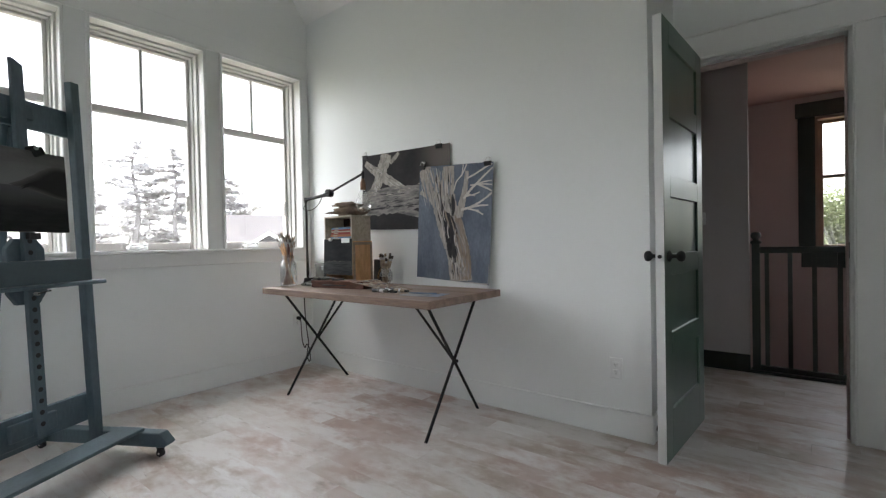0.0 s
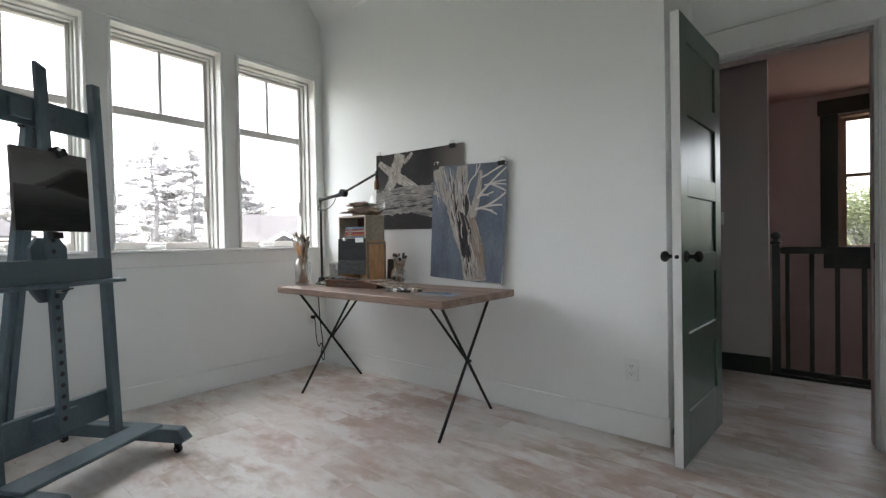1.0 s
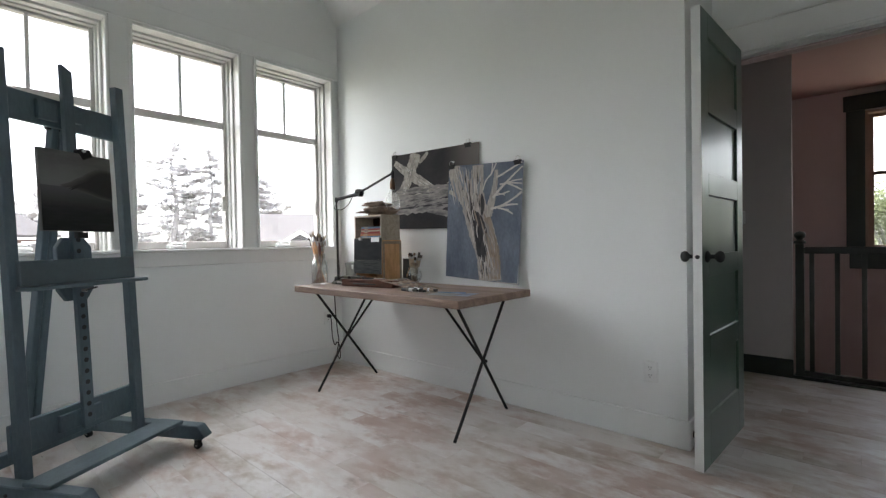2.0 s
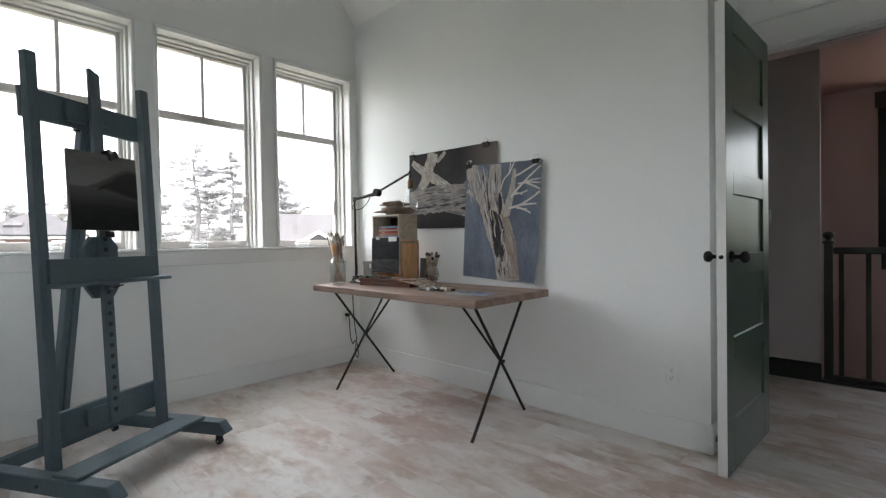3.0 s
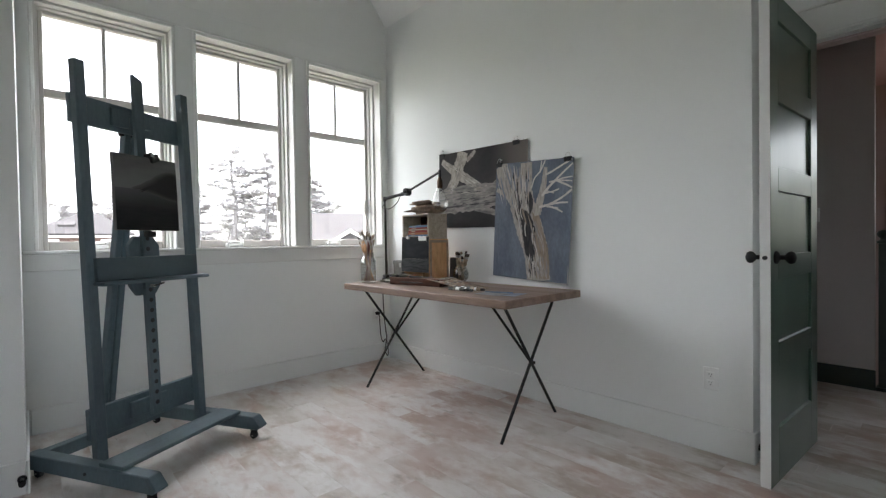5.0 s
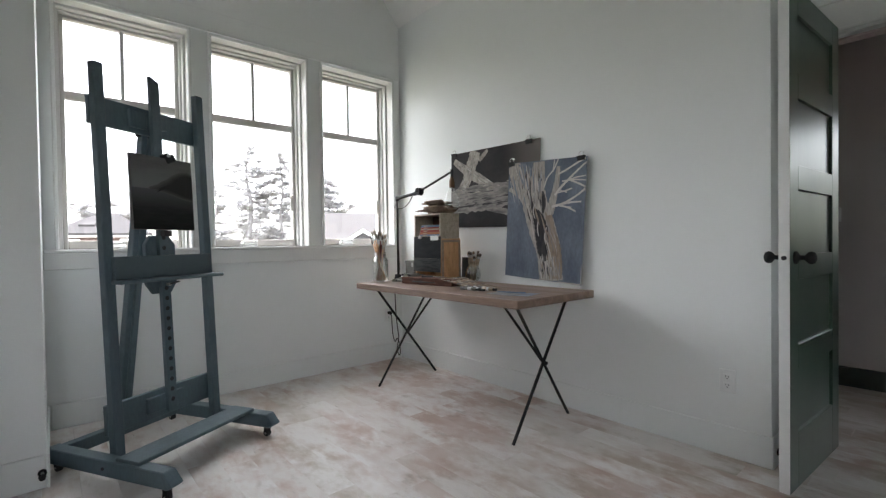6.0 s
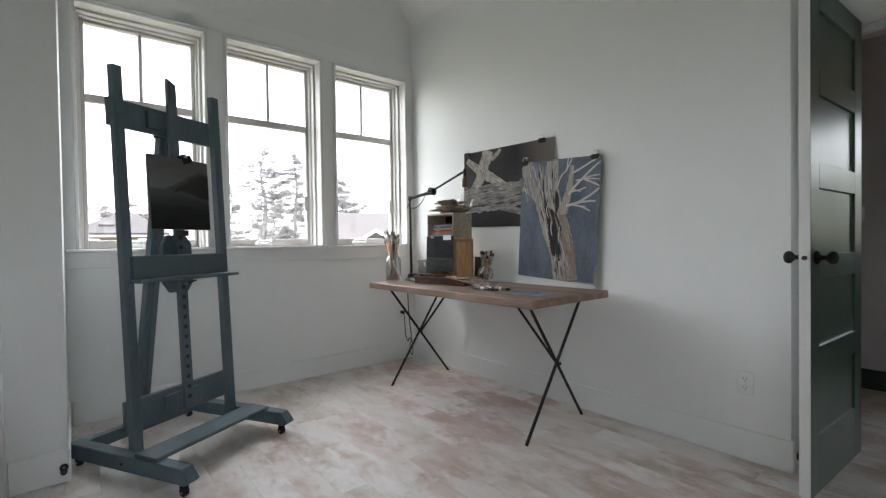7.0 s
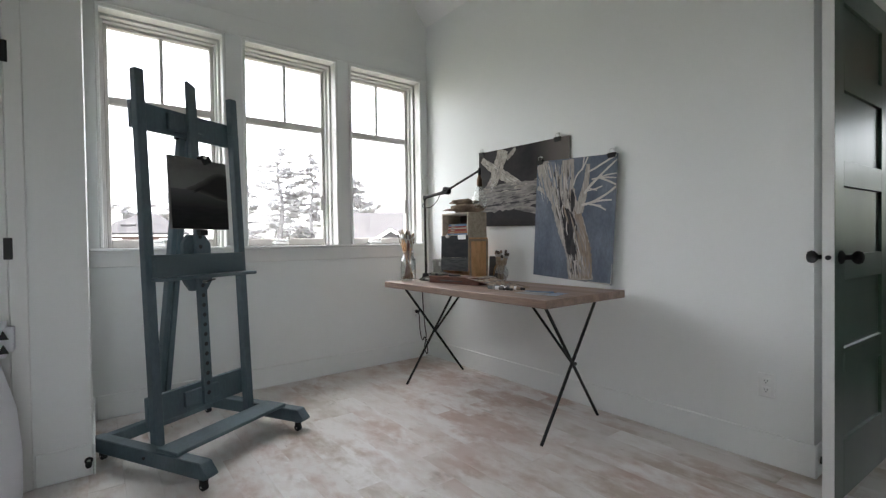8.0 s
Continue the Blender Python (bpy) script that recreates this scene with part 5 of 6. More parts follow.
for k in range(4):
    t = thing("paint_tube", "crumpled olive paint tube on the paint box", "paint tube", pose(0.655 + 0.05 * k, -0.50 + 0.018 * (k % 3), TZ + (0.0 if k == 0 else 0.0432), 0, 0, 10 + 25 * k), "paint tubes")
    body = bmesh.new()
    rings = []
    for s in range(7):
        f = s / 6
        a, c = 0.011 + 0.003 * f, 0.011 * (1 - f) + 0.0015
        rings.append([body.verts.new((0.11 * f, a * math.cos(q * math.pi / 6), 0.011 + c * math.sin(q * math.pi / 6))) for q in range(12)])
    for p_, q_ in zip(rings, rings[1:]):
        for i in range(12):
            body.faces.new((p_[i], p_[(i + 1) % 12], q_[(i + 1) % 12], q_[i]))
    body.faces.new(rings[0][::-1]), body.faces.new(rings[-1])
    part("body", body, OLIVE if k < 2 else TIN, t, "", True)
    part("cap", rod((-0.018, 0, 0.011), (0.0, 0, 0.011), 0.0065, 0.0075, 10), RUBBER, t)
gk = thing("green_case", "grey-green folded tool case on the table", "tool case", pose(0.575, -0.475, TZ, 0, 0, 20))
wedge = bmesh.new()
prof = [(0.0, 0.0), (0.20, 0.0), (0.20, 0.058), (0.185, 0.066), (0.0, 0.014)]
for dy in (-0.04, 0.04):
    wedge.faces.new([wedge.verts.new((u, dy, z)) for u, z in prof])
wedge.verts.ensure_lookup_table()
for k in range(5):
    wedge.faces.new([wedge.verts[i] for i in (k, (k + 1) % 5, 5 + (k + 1) % 5, 5 + k)])
bmesh.ops.recalc_face_normals(wedge, faces=wedge.faces)
bmesh.ops.bevel(wedge, geom=wedge.edges[:], offset=0.005, segments=2, affect="EDGES")
part("case_body", wedge, OLIVE, gk)
part("case_latch", box((0.17, -0.046, 0.02), (0.19, -0.0405, 0.05), 0.002), STEEL, gk, "steel latch")

# pale palette tilted on the paint box
DAUBS = [surface("dried_paint_" + n, c, rough=0.4, scale=40, fine=90, bump=0.5, depth=0.002) for n, c in (("cream", (0.36, 0.31, 0.24)), ("grey", (0.16, 0.16, 0.165)), ("rust", (0.26, 0.12, 0.07)), ("dark", (0.06, 0.055, 0.055)))]
pal = thing("palette", "thin wooden palette with dried paint daubs", "palette", pose(1.11, -0.50, TZ + 0.050, 0, 6.6, -4))
part("board", box((0, 0, -0.004), (0.40, 0.19, 0.0), 0.002), DRIFT, pal)
for k in range(46):
    r = rng.uniform(0.006, 0.016)
    d = bmesh.new()
    lump(d, (0.03 + 0.034 * (k % 11) + rng.uniform(-0.008, 0.008), 0.02 + 0.042 * (k // 11) + rng.uniform(-0.01, 0.01), 0.0005), (r * 1.3, r, 0.002), k * 1.7)
    part("daub", d, DAUBS[(0, 0, 1, 0, 2, 3, 0)[k % 7]], pal)
for k, (x, y, a, mtl) in enumerate(((1.43, -0.555, 10, TIN), (1.475, -0.53, -8, RUBBER), (1.42, -0.50, 4, TIN), (1.51, -0.49, 6, PALEWOOD))):
    t = thing("paint_tube", "silvery paint tube with a dark cap on the table", "paint tube", pose(x, y, TZ, 0, 0, a), "paint tubes by the palette")
    b = part("body", rod((0, 0, 0.011), (0.075, 0, 0.009), 0.011, 0.008, 12), mtl, t, "", True)
    part("cap", rod((0.075, 0, 0.009), (0.10, 0, 0.009), 0.008, 0.007, 12), RUBBER, t)
    part("label_band", rod((0.02 + 0.012 * (k % 2), 0, 0.0108), (0.045, 0, 0.010), 0.0114, 0.0102, 12), PLATE, t, "white label band")
    part("shoulder", rod((-0.035, 0, 0.011), (0, 0, 0.011), 0.010, 0.011, 12), DARKCLOTH, t)

BLUECARD = surface("blue_print_card", (0.12, 0.21, 0.37), (0.42, 0.47, 0.52), rough=0.4, scale=9, fine=80, bump=0.02, depth=0.0002, amount=0.9)
GREYCARD = surface("grey_print_card", (0.30, 0.32, 0.34), (0.17, 0.18, 0.20), rough=0.4, scale=16, fine=80, bump=0.02, depth=0.0002, amount=0.9)
c1 = thing("print_card", "blue printed card lying on the table", "card", pose(1.70, -0.60, TZ, 0, 0, 12))
part("card_sheet", box((0, 0, 0), (0.20, 0.145, 0.0015)), BLUECARD, c1)
c2 = thing("print_card", "grey printed card lying on the blue card", "card", pose(1.66, -0.615, TZ + 0.0017, 0, 0, 3))
part("card_sheet", box((0, 0, 0), (0.165, 0.10, 0.0015)), GREYCARD, c2)
c3 = thing("pencil", "blue pencil lying on the cards", "pencil", pose(1.66, -0.53, TZ + 0.0068, 0, 0, 18))
part("shaft", rod((0, 0, 0), (0.17, 0, 0), 0.0035, sides=6), BLUECARD, c3)
part("point", rod((0.17, 0, 0), (0.187, 0, 0), 0.0035, 0.0005, 6), PALEWOOD, c3)

# ---- bed beside the closet ----
bed = thing("bed", "made bed with white linen beside the closet", "bed", pose(0.84, -2.722, 0))
part("base", box((0.10, -1.30, 0.08), (1.95, -0.06, 0.30), 0.01), TRIM, bed)
for x in (0.16, 1.85):
    for y in (-1.25, -0.12):
        part("leg", box((x - 0.03, y - 0.03, 0), (x + 0.03, y + 0.03, 0.08), 0.004), PALEWOOD, bed)
part("mattress", box((0.06, -1.32, 0.30), (1.97, -0.04, 0.52), 0.03), LINEN, bed)
duvet = bmesh.new()
cols = [(-1.38, 0.12), (-1.37, 0.35), (-1.34, 0.54), (-1.28, 0.60), (-1.0, 0.615), (-0.6, 0.62), (-0.3, 0.612), (-0.07, 0.605), (-0.012, 0.57), (0.022, 0.40), (0.030, 0.22), (0.030, 0.05)]
rows = []
for i in range(29):
    x = 0.10 + 1.88 * i / 28
    rows.append([duvet.verts.new((x, y + (0.014 * math.sin(9 * x + 4 * z) if z < 0.55 else 0), z + 0.012 * noise.noise(Vector((x * 3, y * 3, 0))))) for y, z in cols])
for a, b in zip(rows, rows[1:]):
    for k in range(len(cols) - 1):
        duvet.faces.new((a[k], a[k + 1], b[k + 1], b[k]))
part("duvet", duvet, LINEN, bed, "rumpled white duvet", True)
for y0, y1 in ((-0.62, 0.024), (-1.30, -0.66)):
    cushion = bmesh.new()
    add_box(cushion, (0.0, y0, 0.60), (0.12, y1, 0.74))
    bmesh.ops.bevel(cushion, geom=cushion.edges[:], offset=0.024, segments=4, affect="EDGES")
    pl = part("pillow", cushion, LINEN, bed, "white pillow printed with black triangles", True)
    for k in range(14):
        tri = bmesh.new()
        yy, zz = y1 - 0.026 - 0.075 * (k // 2), 0.622 + 0.055 * (k % 2)
        a = [tri.verts.new((0.1204, yy + dy, zz + dz)) for dy, dz in ((-0.017, 0), (0.017, 0), (0, 0.036))]
        b = [tri.verts.new(v.co + Vector((-0.004, 0, 0))) for v in a]
        tri.faces.new(a), tri.faces.new(b[::-1])
        for i in range(3):
            tri.faces.new((a[i], a[(i + 1) % 3], b[(i + 1) % 3], b[i]))
        part("printed_triangle", tri, RUBBER, pl)

# ---- outside ----
GROUND_Z = -3.3
GRASS = surface("winter_grass", (0.15, 0.15, 0.10), (0.18, 0.17, 0.13), rough=0.9, scale=0.3, fine=6, bump=0.4, depth=0.05)
gm = bmesh.new()
for a, b in (((-900, -900), (-0.26, 900)), ((6.3, -900), (900, 900)), ((-0.26, 3.36), (6.3, 900)), ((-0.26, -900), (6.3, -5.5))):
    gm.faces.new([gm.verts.new((x, y, GROUND_Z)) for x, y in ((a[0], a[1]), (b[0], a[1]), (b[0], b[1]), (a[0], b[1]))])
setting("ground", gm, GRASS, "pale winter grass reaching the horizon", "ground")

SHINGLE = surface("pale_shingles", (0.062, 0.058, 0.060), (0.054, 0.050, 0.052), rough=0.9, spec=0.2, scale=1.5, stretch=(1, 1, 2), fine=12, bump=0.3, depth=0.01, fine_mix=0.1)
WHITEROOF = surface("frosted_roof", (0.085, 0.08, 0.081), (0.076, 0.071, 0.072), rough=0.9, spec=0.2, scale=1.0, stretch=(1, 1, 2), fine=10, bump=0.3, depth=0.01, fine_mix=0.2)
BRICK = surface("red_brick", (0.15, 0.098, 0.087), (0.125, 0.08, 0.07), rough=0.85, scale=3, fine=14, bump=0.4, depth=0.01)
# needles and bark coloured far paler than life, imitating haze and glare
NEEDLE = foliage("hazed_spruce_needles", (0.27, 0.265, 0.27), (0.90, 0.885, 0.895))
TRUNK = surface("hazed_grey_bark", (0.25, 0.238, 0.238), (0.20, 0.19, 0.19), rough=0.9, scale=4, fine=20, bump=0.5, depth=0.02)
LEAF = foliage("hedge_leaves", (0.095, 0.11, 0.06), (0.24, 0.27, 0.15))


def prism(a, b, c, d):
    """A sloping slab from four corners, 0.15 thick."""
    bm = bmesh.new()
    up = [bm.verts.new(p) for p in (a, b, c, d)]
    dn = [bm.verts.new(v.co - Vector((0, 0, 0.15))) for v in up]
    bm.faces.new(up), bm.faces.new(dn[::-1])
    for k in range(4):
        bm.faces.new((up[k], up[(k + 1) % 4], dn[(k + 1) % 4], dn[k]))
    return bm


# brick house with a hipped roof
h1 = thing("brick_house", "brick house with a pale hipped roof", "house", pose(-31.5, -0.3, GROUND_Z))
hx, hy, ez, rz = 4.5, 2.2, 5.05, 6.35
r0, r1 = 0.2, 1.2
part("wall", box((-hx, -hy, 0), (hx, hy, ez - 0.1)), BRICK, h1)
ex, ey = hx + 0.12, hy + 0.12
part("roof_slope", prism((ex, -ey, ez), (ex, ey, ez), (0, r1, rz), (0, r0, rz)), SHINGLE, h1)
part("roof_slope", prism((-ex, ey, ez), (-ex, -ey, ez), (0, r0, rz), (0, r1, rz)), SHINGLE, h1)
part("roof_slope", prism((ex, ey, ez), (-ex, ey, ez), (-0.02, r1, rz), (0.02, r1, rz)), SHINGLE, h1)
part("roof_slope", prism((-ex, -ey, ez), (ex, -ey, ez), (0.02, r0, rz), (-0.02, r0, rz)), SHINGLE, h1)
part("fascia", box((hx + 0.10, -ey, ez - 0.22), (hx + 0.16, ey, ez - 0.10)), SHADEDSASH, h1)
part("roof_window", prism((3.2, -0.9, 5.56), (3.2, -0.2, 5.56), (2.5, -0.1, 5.76), (2.5, -0.8, 5.76)), WHITEROOF, h1, "pale roof window")
for yy in (-1.2, 1.1):
    wv = part("window", box((hx + 0.0, yy - 0.3, 3.4), (hx + 0.06, yy + 0.3, 4.75), 0.01), PLATE, h1, "white framed window")
    part("pane", box((hx + 0.05, yy - 0.25, 3.5), (hx + 0.07, yy - 0.03, 4.65)), STEEL, wv)
    part("pane", box((hx + 0.05, yy + 0.03, 3.5), (hx + 0.07, yy + 0.25, 4.65)), STEEL, wv)

# long pale roof with a small gable
h2 = thing("neighbour_house", "house with a long pale roof and a small gable", "house", pose(-18.2, 13.5, GROUND_Z, 0, 0, -31))
part("wall", box((-5, -5.6, 0), (5, 7, 3.6)), PLATE, h2)
part("roof_slope", prism((5.6, -6, 3.4), (5.6, 7.4, 3.4), (0, 7.4, 6.05), (0, -6, 6.05)), WHITEROOF, h2)
part("roof_slope", prism((-5.6, 7.4, 3.4), (-5.6, -6, 3.4), (0, -6, 6.05), (0, 7.4, 6.05)), WHITEROOF, h2)
gw = bmesh.new()
front = [gw.verts.new((4.96, -2.6 + dy, z)) for dy, z in ((-1.0, 3.7), (1.0, 3.7), (1.0, 4.22), (0, 4.82), (-1.0, 4.22))]
rear = [gw.verts.new(v.co - Vector((2.2, 0, 0))) for v in front]
gw.faces.new(front), gw.faces.new(rear[::-1])
for k in range(5):
    gw.faces.new((front[k], front[(k + 1) % 5], rear[(k + 1) % 5], rear[k]))
part("gable_wall", gw, SHINGLE, h2, "grey gable front")
gb = bmesh.new()
for sy in (-1, 1):
    vs = [gb.verts.new(p) for p in ((1.6, -2.6, 5.0), (5.0, -2.6, 5.0), (5.0, -2.6 + sy * 1.15, 4.3), (1.6, -2.6 + sy * 1.15, 4.3))]
    gb.faces.new(vs)
    lo = [gb.verts.new(v.co + Vector((0, 0, -0.16))) for v in vs]
    gb.faces.new(lo[::-1])
    for k in range(4):
        gb.faces.new((vs[k], vs[(k + 1) % 4], lo[(k + 1) % 4], lo[k]))
part("gable_roof", gb, PLATE, h2, "white gable trim")


def spray(verts, faces, at, size, flat, count, rng, length):
    """Many small needle blades scattered in a flattened clump."""
    for _ in range(count):
        d = Vector((rng.gauss(0, 1), rng.gauss(0, 1), rng.gauss(0, 1) * flat))
        p = at + d * size * 0.45
        a = Vector((rng.uniform(-1, 1), rng.uniform(-1, 1), rng.uniform(-0.3, 0.6))).normalized() * length * rng.uniform(0.6, 1.4)
        w = a.cross(Vector((rng.uniform(-1, 1), rng.uniform(-1, 1), 1))).normalized() * length * rng.uniform(0.22, 0.42)
        i = len(verts)
        verts.extend((p - a, p + w, p + a, p - w))
        faces.append((i, i + 1, i + 2, i + 3))


def limb(bm, verts, faces, root, tip, thick, rng, dense):
    """One sagging branch with side twigs and thin flat pads of needles towards its end."""
    reach = (tip - root).length
    mid = root.lerp(tip, 0.5) - Vector((0, 0, 0.09 * reach))
    pts = smooth_path([root, mid, tip], 3)
    add_tube(bm, pts, [thick * (1 - 0.8 * k / (len(pts) - 1)) for k in range(len(pts))], 5)
    d = (tip - root).normalized()
    out = Vector((-d.y, d.x, 0))
    for k in range(max(4, int(reach * 5))):
        s = rng.uniform(0.3, 1.0)
        at = pts[min(len(pts) - 1, int(s * len(pts)))]
        end = at + out * rng.uniform(-0.5, 0.5) * (0.25 + 0.28 * reach) + d * rng.uniform(0.0, 0.35) + Vector((0, 0, rng.uniform(-0.06, 0.16)))
        add_tube(bm, [at, at.lerp(end, 0.6) + Vector((0, 0, 0.02)), end], [0.035, 0.026, 0.014], 4)
        if rng.random() < 0.55 + 0.4 * dense:
            spray(verts, faces, end, rng.uniform(0.28, 0.56), 0.3, int(rng.uniform(26, 52) * dense), rng, rng.uniform(0.14, 0.21))


def spruce(x, y, height, seed, bare=0.3, spread=0.24, limbs=26, dense=1.0, own=(), stout=1.0):
    """A windswept spruce; own lists limbs that stand out, as (height, reach along the row of trees, rise, fullness)."""
    rng = random.Random(seed)
    t = thing("spruce_tree", "tall windswept spruce with sparse level branches", "tree", pose(x, y, GROUND_Z), "spruces outside")
    bm = bmesh.new()
    bend = [Vector((0.16 * math.sin(1.3 * k + seed), 0.16 * math.sin(1.7 * k + 2 * seed), height * k / 8)) for k in range(9)]
    add_tube(bm, smooth_path(bend, 3), [stout * (0.030 * height * (1 - 0.93 * k / 24) + 0.02) for k in range(25)], 9)
    verts, faces = [], []
    across = Vector((0.30, 0.954, 0))
    along = lambda z: bend[0].lerp(bend[8], z / height) + (bend[min(8, int(8 * z / height))] - bend[0].lerp(bend[8], min(8, int(8 * z / height)) / 8))
    for z, reach, rise, full in own:
        root = along(z)
        limb(bm, verts, faces, root, root + across * reach + Vector((0.5 * rng.uniform(-1, 1), 0, rise)), 0.075, rng, full)
    for k in range(limbs):
        f = min(bare + (1 - bare) * (k + rng.uniform(0, 0.8)) / limbs, 0.985)
        root = along(f * height)
        reach = spread * height * (1 - f) ** 0.55 * rng.uniform(0.25, 1.1) + 0.22
        an = rng.uniform(0, 6.283)
        limb(bm, verts, faces, root, root + Vector((math.cos(an), math.sin(an), rng.uniform(-0.06, 0.24))) * reach, 0.055, rng, dense)
    spray(verts, faces, bend[8] + Vector((0, 0, -0.3)), 0.46, 1.7, 200, rng, 0.12)
    part("trunk", bm, TRUNK, t, "grey bark, painted paler for haze")
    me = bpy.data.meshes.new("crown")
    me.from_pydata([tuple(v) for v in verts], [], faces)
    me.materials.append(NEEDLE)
    c = new("crown", me)
    c.parent = t
    return t


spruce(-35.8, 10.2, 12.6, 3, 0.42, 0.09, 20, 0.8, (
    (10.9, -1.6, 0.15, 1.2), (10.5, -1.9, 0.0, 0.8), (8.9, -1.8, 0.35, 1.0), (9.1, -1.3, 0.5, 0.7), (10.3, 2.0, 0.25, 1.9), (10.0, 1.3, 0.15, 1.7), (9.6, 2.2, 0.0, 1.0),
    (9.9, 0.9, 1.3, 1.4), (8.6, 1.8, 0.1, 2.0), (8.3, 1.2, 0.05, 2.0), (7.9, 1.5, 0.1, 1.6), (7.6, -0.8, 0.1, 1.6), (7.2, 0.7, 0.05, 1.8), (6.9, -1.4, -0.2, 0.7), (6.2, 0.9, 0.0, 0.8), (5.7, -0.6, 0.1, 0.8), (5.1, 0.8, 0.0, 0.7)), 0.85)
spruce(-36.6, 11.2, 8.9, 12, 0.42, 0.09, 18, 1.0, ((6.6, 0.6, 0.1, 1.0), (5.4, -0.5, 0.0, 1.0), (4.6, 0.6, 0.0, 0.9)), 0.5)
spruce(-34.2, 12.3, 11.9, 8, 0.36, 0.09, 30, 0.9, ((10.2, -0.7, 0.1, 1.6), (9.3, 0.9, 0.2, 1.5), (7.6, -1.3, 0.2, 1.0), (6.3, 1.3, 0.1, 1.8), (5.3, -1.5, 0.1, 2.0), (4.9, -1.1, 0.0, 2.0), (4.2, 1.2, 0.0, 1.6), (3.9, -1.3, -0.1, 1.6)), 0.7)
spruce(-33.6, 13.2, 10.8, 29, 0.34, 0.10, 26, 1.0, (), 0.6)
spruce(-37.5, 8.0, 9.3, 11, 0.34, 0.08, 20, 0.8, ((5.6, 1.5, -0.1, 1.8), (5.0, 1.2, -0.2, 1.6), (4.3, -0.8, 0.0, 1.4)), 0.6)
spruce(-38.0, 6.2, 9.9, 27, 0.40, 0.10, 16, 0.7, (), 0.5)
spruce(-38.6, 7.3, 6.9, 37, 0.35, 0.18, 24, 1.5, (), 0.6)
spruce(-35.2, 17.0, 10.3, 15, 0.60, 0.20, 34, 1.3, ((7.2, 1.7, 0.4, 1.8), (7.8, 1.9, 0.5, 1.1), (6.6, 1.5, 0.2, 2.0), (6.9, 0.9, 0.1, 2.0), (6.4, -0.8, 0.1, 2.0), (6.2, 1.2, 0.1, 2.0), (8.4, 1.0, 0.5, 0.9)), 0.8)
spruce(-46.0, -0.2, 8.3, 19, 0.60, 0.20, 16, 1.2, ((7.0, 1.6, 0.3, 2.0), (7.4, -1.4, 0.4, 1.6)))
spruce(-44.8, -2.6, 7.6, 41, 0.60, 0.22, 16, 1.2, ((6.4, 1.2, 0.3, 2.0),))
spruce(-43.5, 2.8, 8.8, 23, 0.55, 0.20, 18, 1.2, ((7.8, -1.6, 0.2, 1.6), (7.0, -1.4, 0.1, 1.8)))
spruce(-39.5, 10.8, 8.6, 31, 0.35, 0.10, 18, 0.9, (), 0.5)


def broadleaf(x, y, height, width, seed):
    """A leafy hedge tree: forked trunk, limbs, and clumps of small leaves with gaps."""
    rng = random.Random(seed)
    t = thing("leafy_tree", "leafy green tree seen through the stairwell window", "tree", pose(x, y, GROUND_Z), "trees behind the house")
    bm = bmesh.new()
    add_tube(bm, [(0, 0, 0), (0.05, 0.02, height * 0.25), (0, 0.1, height * 0.45)], [0.16, 0.13, 0.10], 9)
    verts, faces = [], []
    for k in range(70):
        an, f = rng.uniform(0, 6.283), rng.uniform(0.25, 1.0)
        r = width * rng.uniform(0.2, 1.0) * (1 - 0.5 * abs(f - 0.5))
        tip = Vector((r * math.cos(an), r * math.sin(an), height * f))
        root = Vector((0, 0.05, height * min(0.45, f * 0.6)))
        add_tube(bm, [root, root.lerp(tip, 0.5) + Vector((0, 0, 0.15)), tip], [0.05, 0.03, 0.012], 6)
        spray(verts, faces, tip, 0.8, 0.8, 300, rng, 0.075)
    part("trunk", bm, TRUNK, t)
    me = bpy.data.meshes.new("crown")
    me.from_pydata([tuple(v) for v in verts], [], faces)
    me.materials.append(LEAF)
    c = new("crown", me)
    c.parent = t


broadleaf(4.4, 15.0, 5.6, 1.9, 2)
broadleaf(7.2, 16.5, 6.2, 2.2, 4)
broadleaf(1.6, 17.0, 6.0, 2.2, 6)

# ---- floor boards ----
PLANK = bpy.data.materials.new("whitewashed_board")
PLANK.use_nodes = True
n, l = PLANK.node_tree.nodes, PLANK.node_tree.links
p = n["Principled BSDF"]
geo, info = n.new("ShaderNodeNewGeometry"), n.new("ShaderNodeObjectInfo")
shift, add = n.new("ShaderNodeVectorMath"), n.new("ShaderNodeVectorMath")
shift.operation, add.operation = "SCALE", "ADD"
shift.inputs[0].default_value = (7.3, 3.1, 5.7)
l.new(info.outputs["Random"], shift.inputs["Scale"])
l.new(geo.outputs["Position"], add.inputs[0])
l.new(shift.outputs[0], add.inputs[1])


def board_noise(vec, stretch, scale, detail, lo, hi, to=1.0):
    mp, tx, rg = n.new("ShaderNodeMapping"), n.new("ShaderNodeTexNoise"), n.new("ShaderNodeMapRange")
    mp.inputs["Scale"].default_value = stretch
    tx.inputs["Scale"].default_value, tx.inputs["Detail"].default_value, tx.inputs["Roughness"].default_value = scale, detail, 0.62
    rg.inputs["From Min"].default_value, rg.inputs["From Max"].default_value, rg.inputs["To Max"].default_value = lo, hi, to
    l.new(vec, mp.inputs["Vector"])
    l.new(mp.outputs[0], tx.inputs["Vector"])
    l.new(tx.outputs["Fac"], rg.inputs["Value"])
    return rg.outputs[0], tx.outputs["Fac"]


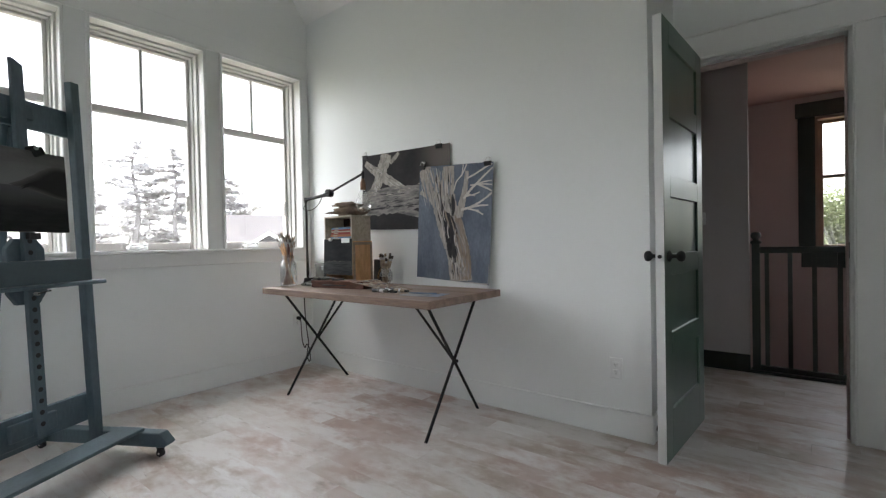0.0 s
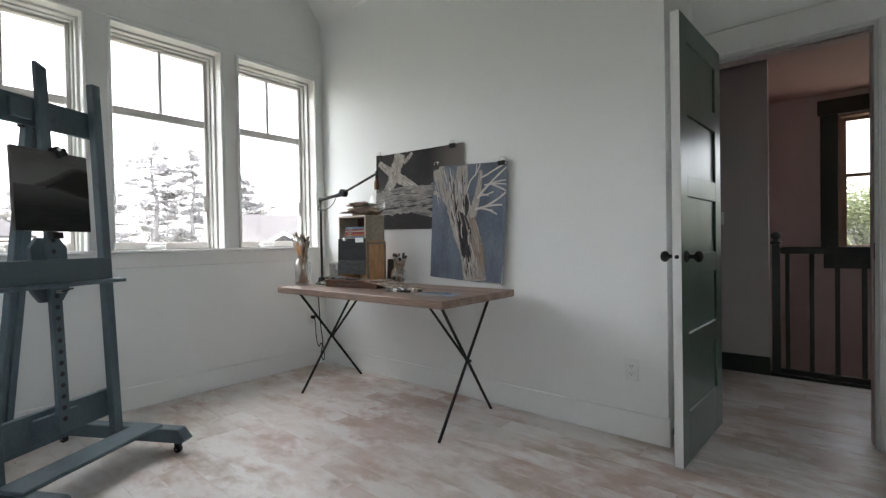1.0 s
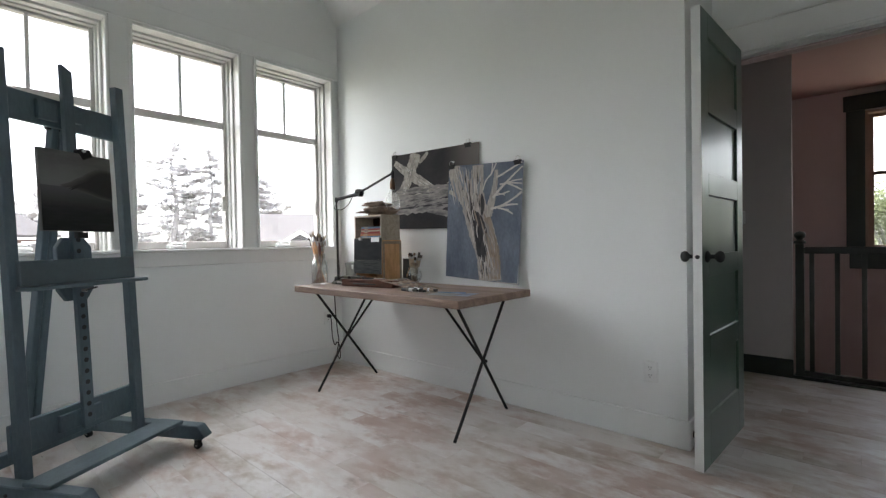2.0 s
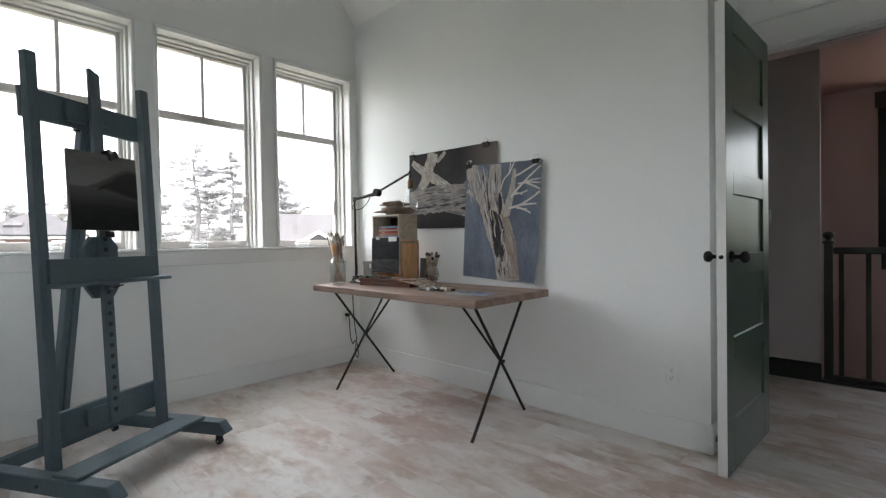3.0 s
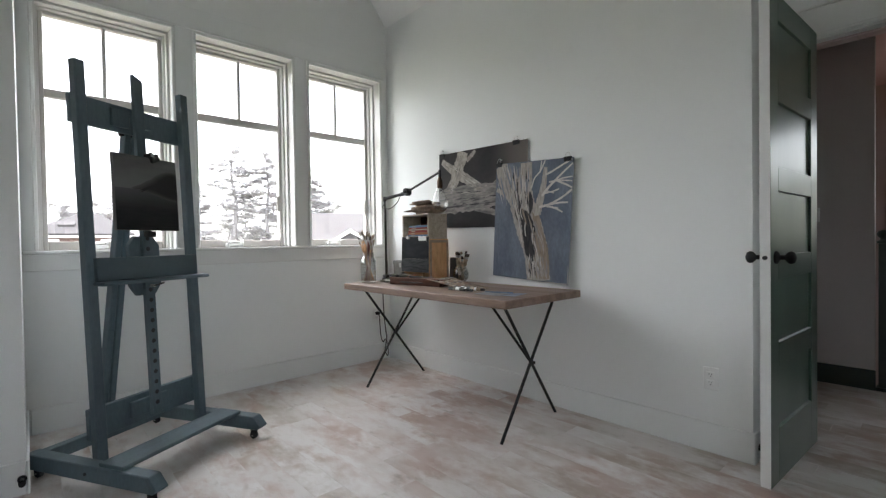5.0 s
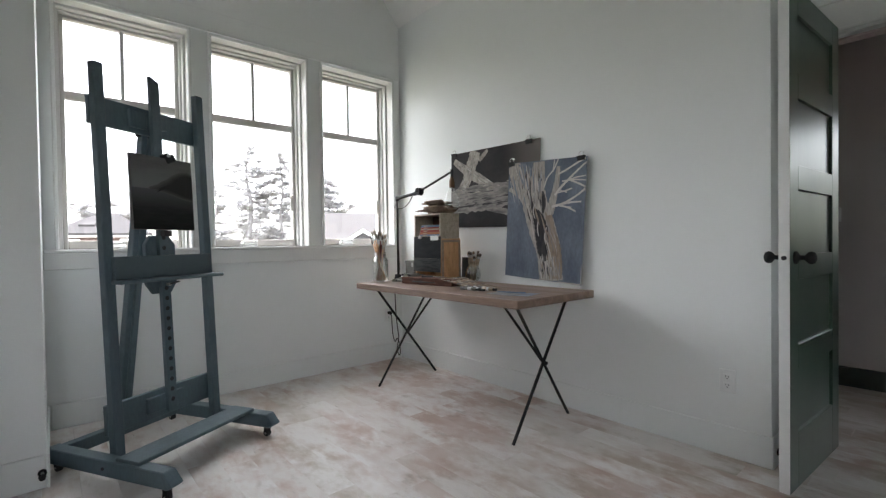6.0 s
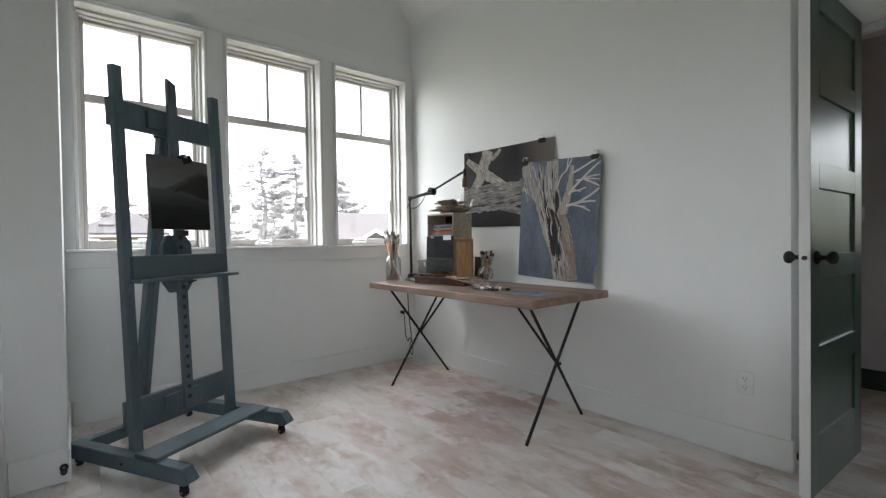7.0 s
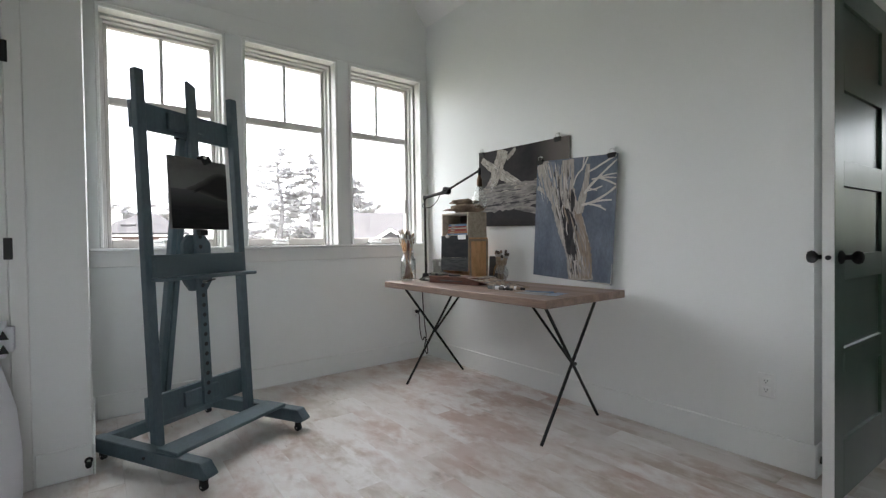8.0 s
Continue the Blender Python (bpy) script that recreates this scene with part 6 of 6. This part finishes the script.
def blend(fac, a, b, mode="MIX"):
    m = n.new("ShaderNodeMix")
    m.data_type, m.blend_type = "RGBA", mode
    for sock, v in (("A", a), ("B", b)):
        if isinstance(v, tuple):
            m.inputs[sock].default_value = (*v, 1)
        else:
            l.new(v, m.inputs[sock])
    if isinstance(fac, float):
        m.inputs["Factor"].default_value = fac
    else:
        l.new(fac, m.inputs["Factor"])
    return m.outputs["Result"]


drift, mixed = n.new("ShaderNodeVectorMath"), n.new("ShaderNodeVectorMath")
drift.operation, mixed.operation = "SCALE", "ADD"
drift.inputs["Scale"].default_value = 0.05
l.new(shift.outputs[0], drift.inputs[0])
l.new(geo.outputs["Position"], mixed.inputs[0])
l.new(drift.outputs[0], mixed.inputs[1])
worn, _ = board_noise(add.outputs[0], (0.9, 1.7, 1), 2.9, 9, 0.46, 0.59, 0.8)
soft, _ = board_noise(mixed.outputs[0], (1.0, 1.4, 1), 3.0, 9, 0.47, 0.61, 0.75)
patch, _ = board_noise(geo.outputs["Position"], (0.7, 1.1, 1), 1.5, 4, 0.36, 0.58)
pink, _ = board_noise(mixed.outputs[0], (0.6, 0.9, 1), 1.5, 3, 0.42, 0.56)
streak, sraw = board_noise(add.outputs[0], (0.8, 3, 1), 5.0, 8, 0.52, 0.72, 0.16)
wood = blend(pink, (0.385, 0.32, 0.24), (0.46, 0.295, 0.235))
wear = n.new("ShaderNodeMath")
wear.operation = "MULTIPLY"
either = n.new("ShaderNodeMath")
either.operation = "MAXIMUM"
l.new(worn, either.inputs[0])
l.new(soft, either.inputs[1])
l.new(either.outputs[0], wear.inputs[0])
l.new(patch, wear.inputs[1])
white = blend(info.outputs["Random"], (0.70, 0.66, 0.63), (0.80, 0.775, 0.76))
c = blend(wear.outputs[0], white, wood)
c = blend(streak, c, (0.41, 0.33, 0.28))
stain, _ = board_noise(add.outputs[0], (1.6, 3.2, 1), 4.5, 8, 0.56, 0.70, 0.55)
grime, _ = board_noise(geo.outputs["Position"], (0.8, 1.0, 1), 2.3, 5, 0.45, 0.62)
soil = n.new("ShaderNodeMath")
soil.operation = "MULTIPLY"
l.new(stain, soil.inputs[0])
l.new(grime, soil.inputs[1])
c = blend(soil.outputs[0], c, (0.27, 0.22, 0.165))
nick, _ = board_noise(add.outputs[0], (1.3, 11, 1), 6.0, 4, 0.70, 0.76, 0.75)
c = blend(nick, c, (0.17, 0.125, 0.09))
l.new(c, p.inputs["Base Color"])
rg = n.new("ShaderNodeMapRange")
rg.inputs["To Min"].default_value, rg.inputs["To Max"].default_value = 0.30, 0.50
l.new(sraw, rg.inputs["Value"])
l.new(rg.outputs[0], p.inputs["Roughness"])
bp = n.new("ShaderNodeBump")
bp.inputs["Strength"].default_value, bp.inputs["Distance"].default_value = 0.3, 0.0015
l.new(sraw, bp.inputs["Height"])
l.new(bp.outputs[0], p.inputs["Normal"])

BOARD_W = 0.1275
rng = random.Random(41)
LENGTHS = (0.5, 0.75, 1.0, 1.3, 1.6)
BOARDS = {}
for L in LENGTHS:
    me = finish(box((0, 0, -0.018), (L - 0.0005, BOARD_W - 0.0004, 0.0), 0.0004), "board", PLANK)
    BOARDS[L] = me
rest = bmesh.new()
y = -0.945 - BOARD_W * 29
while y < HALL_N + 0.09:
    near = y > -2.75
    x_start, x_end = (0.0, EAST) if y < RECESS else (1.2, EAST)
    x = x_start - rng.uniform(0, 1.0)
    top_y = min(y + BOARD_W - 0.0011, HALL_N + 0.088)
    while x < x_end - 0.02:
        L = rng.choice(LENGTHS)
        x1 = x + L
        inside = x >= x_start and x1 <= x_end and top_y >= y + BOARD_W - 0.002
        if near and inside and x < 4.4:
            ob = new("board", BOARDS[L])
            ob.parent = floor
            ob.location = (x, y, rng.uniform(-0.0006, 0.0006))
        else:
            a, b = max(x, x_start), min(x1, x_end)
            if b - a > 0.01:
                add_box(rest, (a, y, -0.018), (b - 0.0012, top_y, rng.uniform(-0.0006, 0.0004)))
        x = x1
    y += BOARD_W
tagged(part("edge_boards", rest, PLANK, floor), kind="stuff")
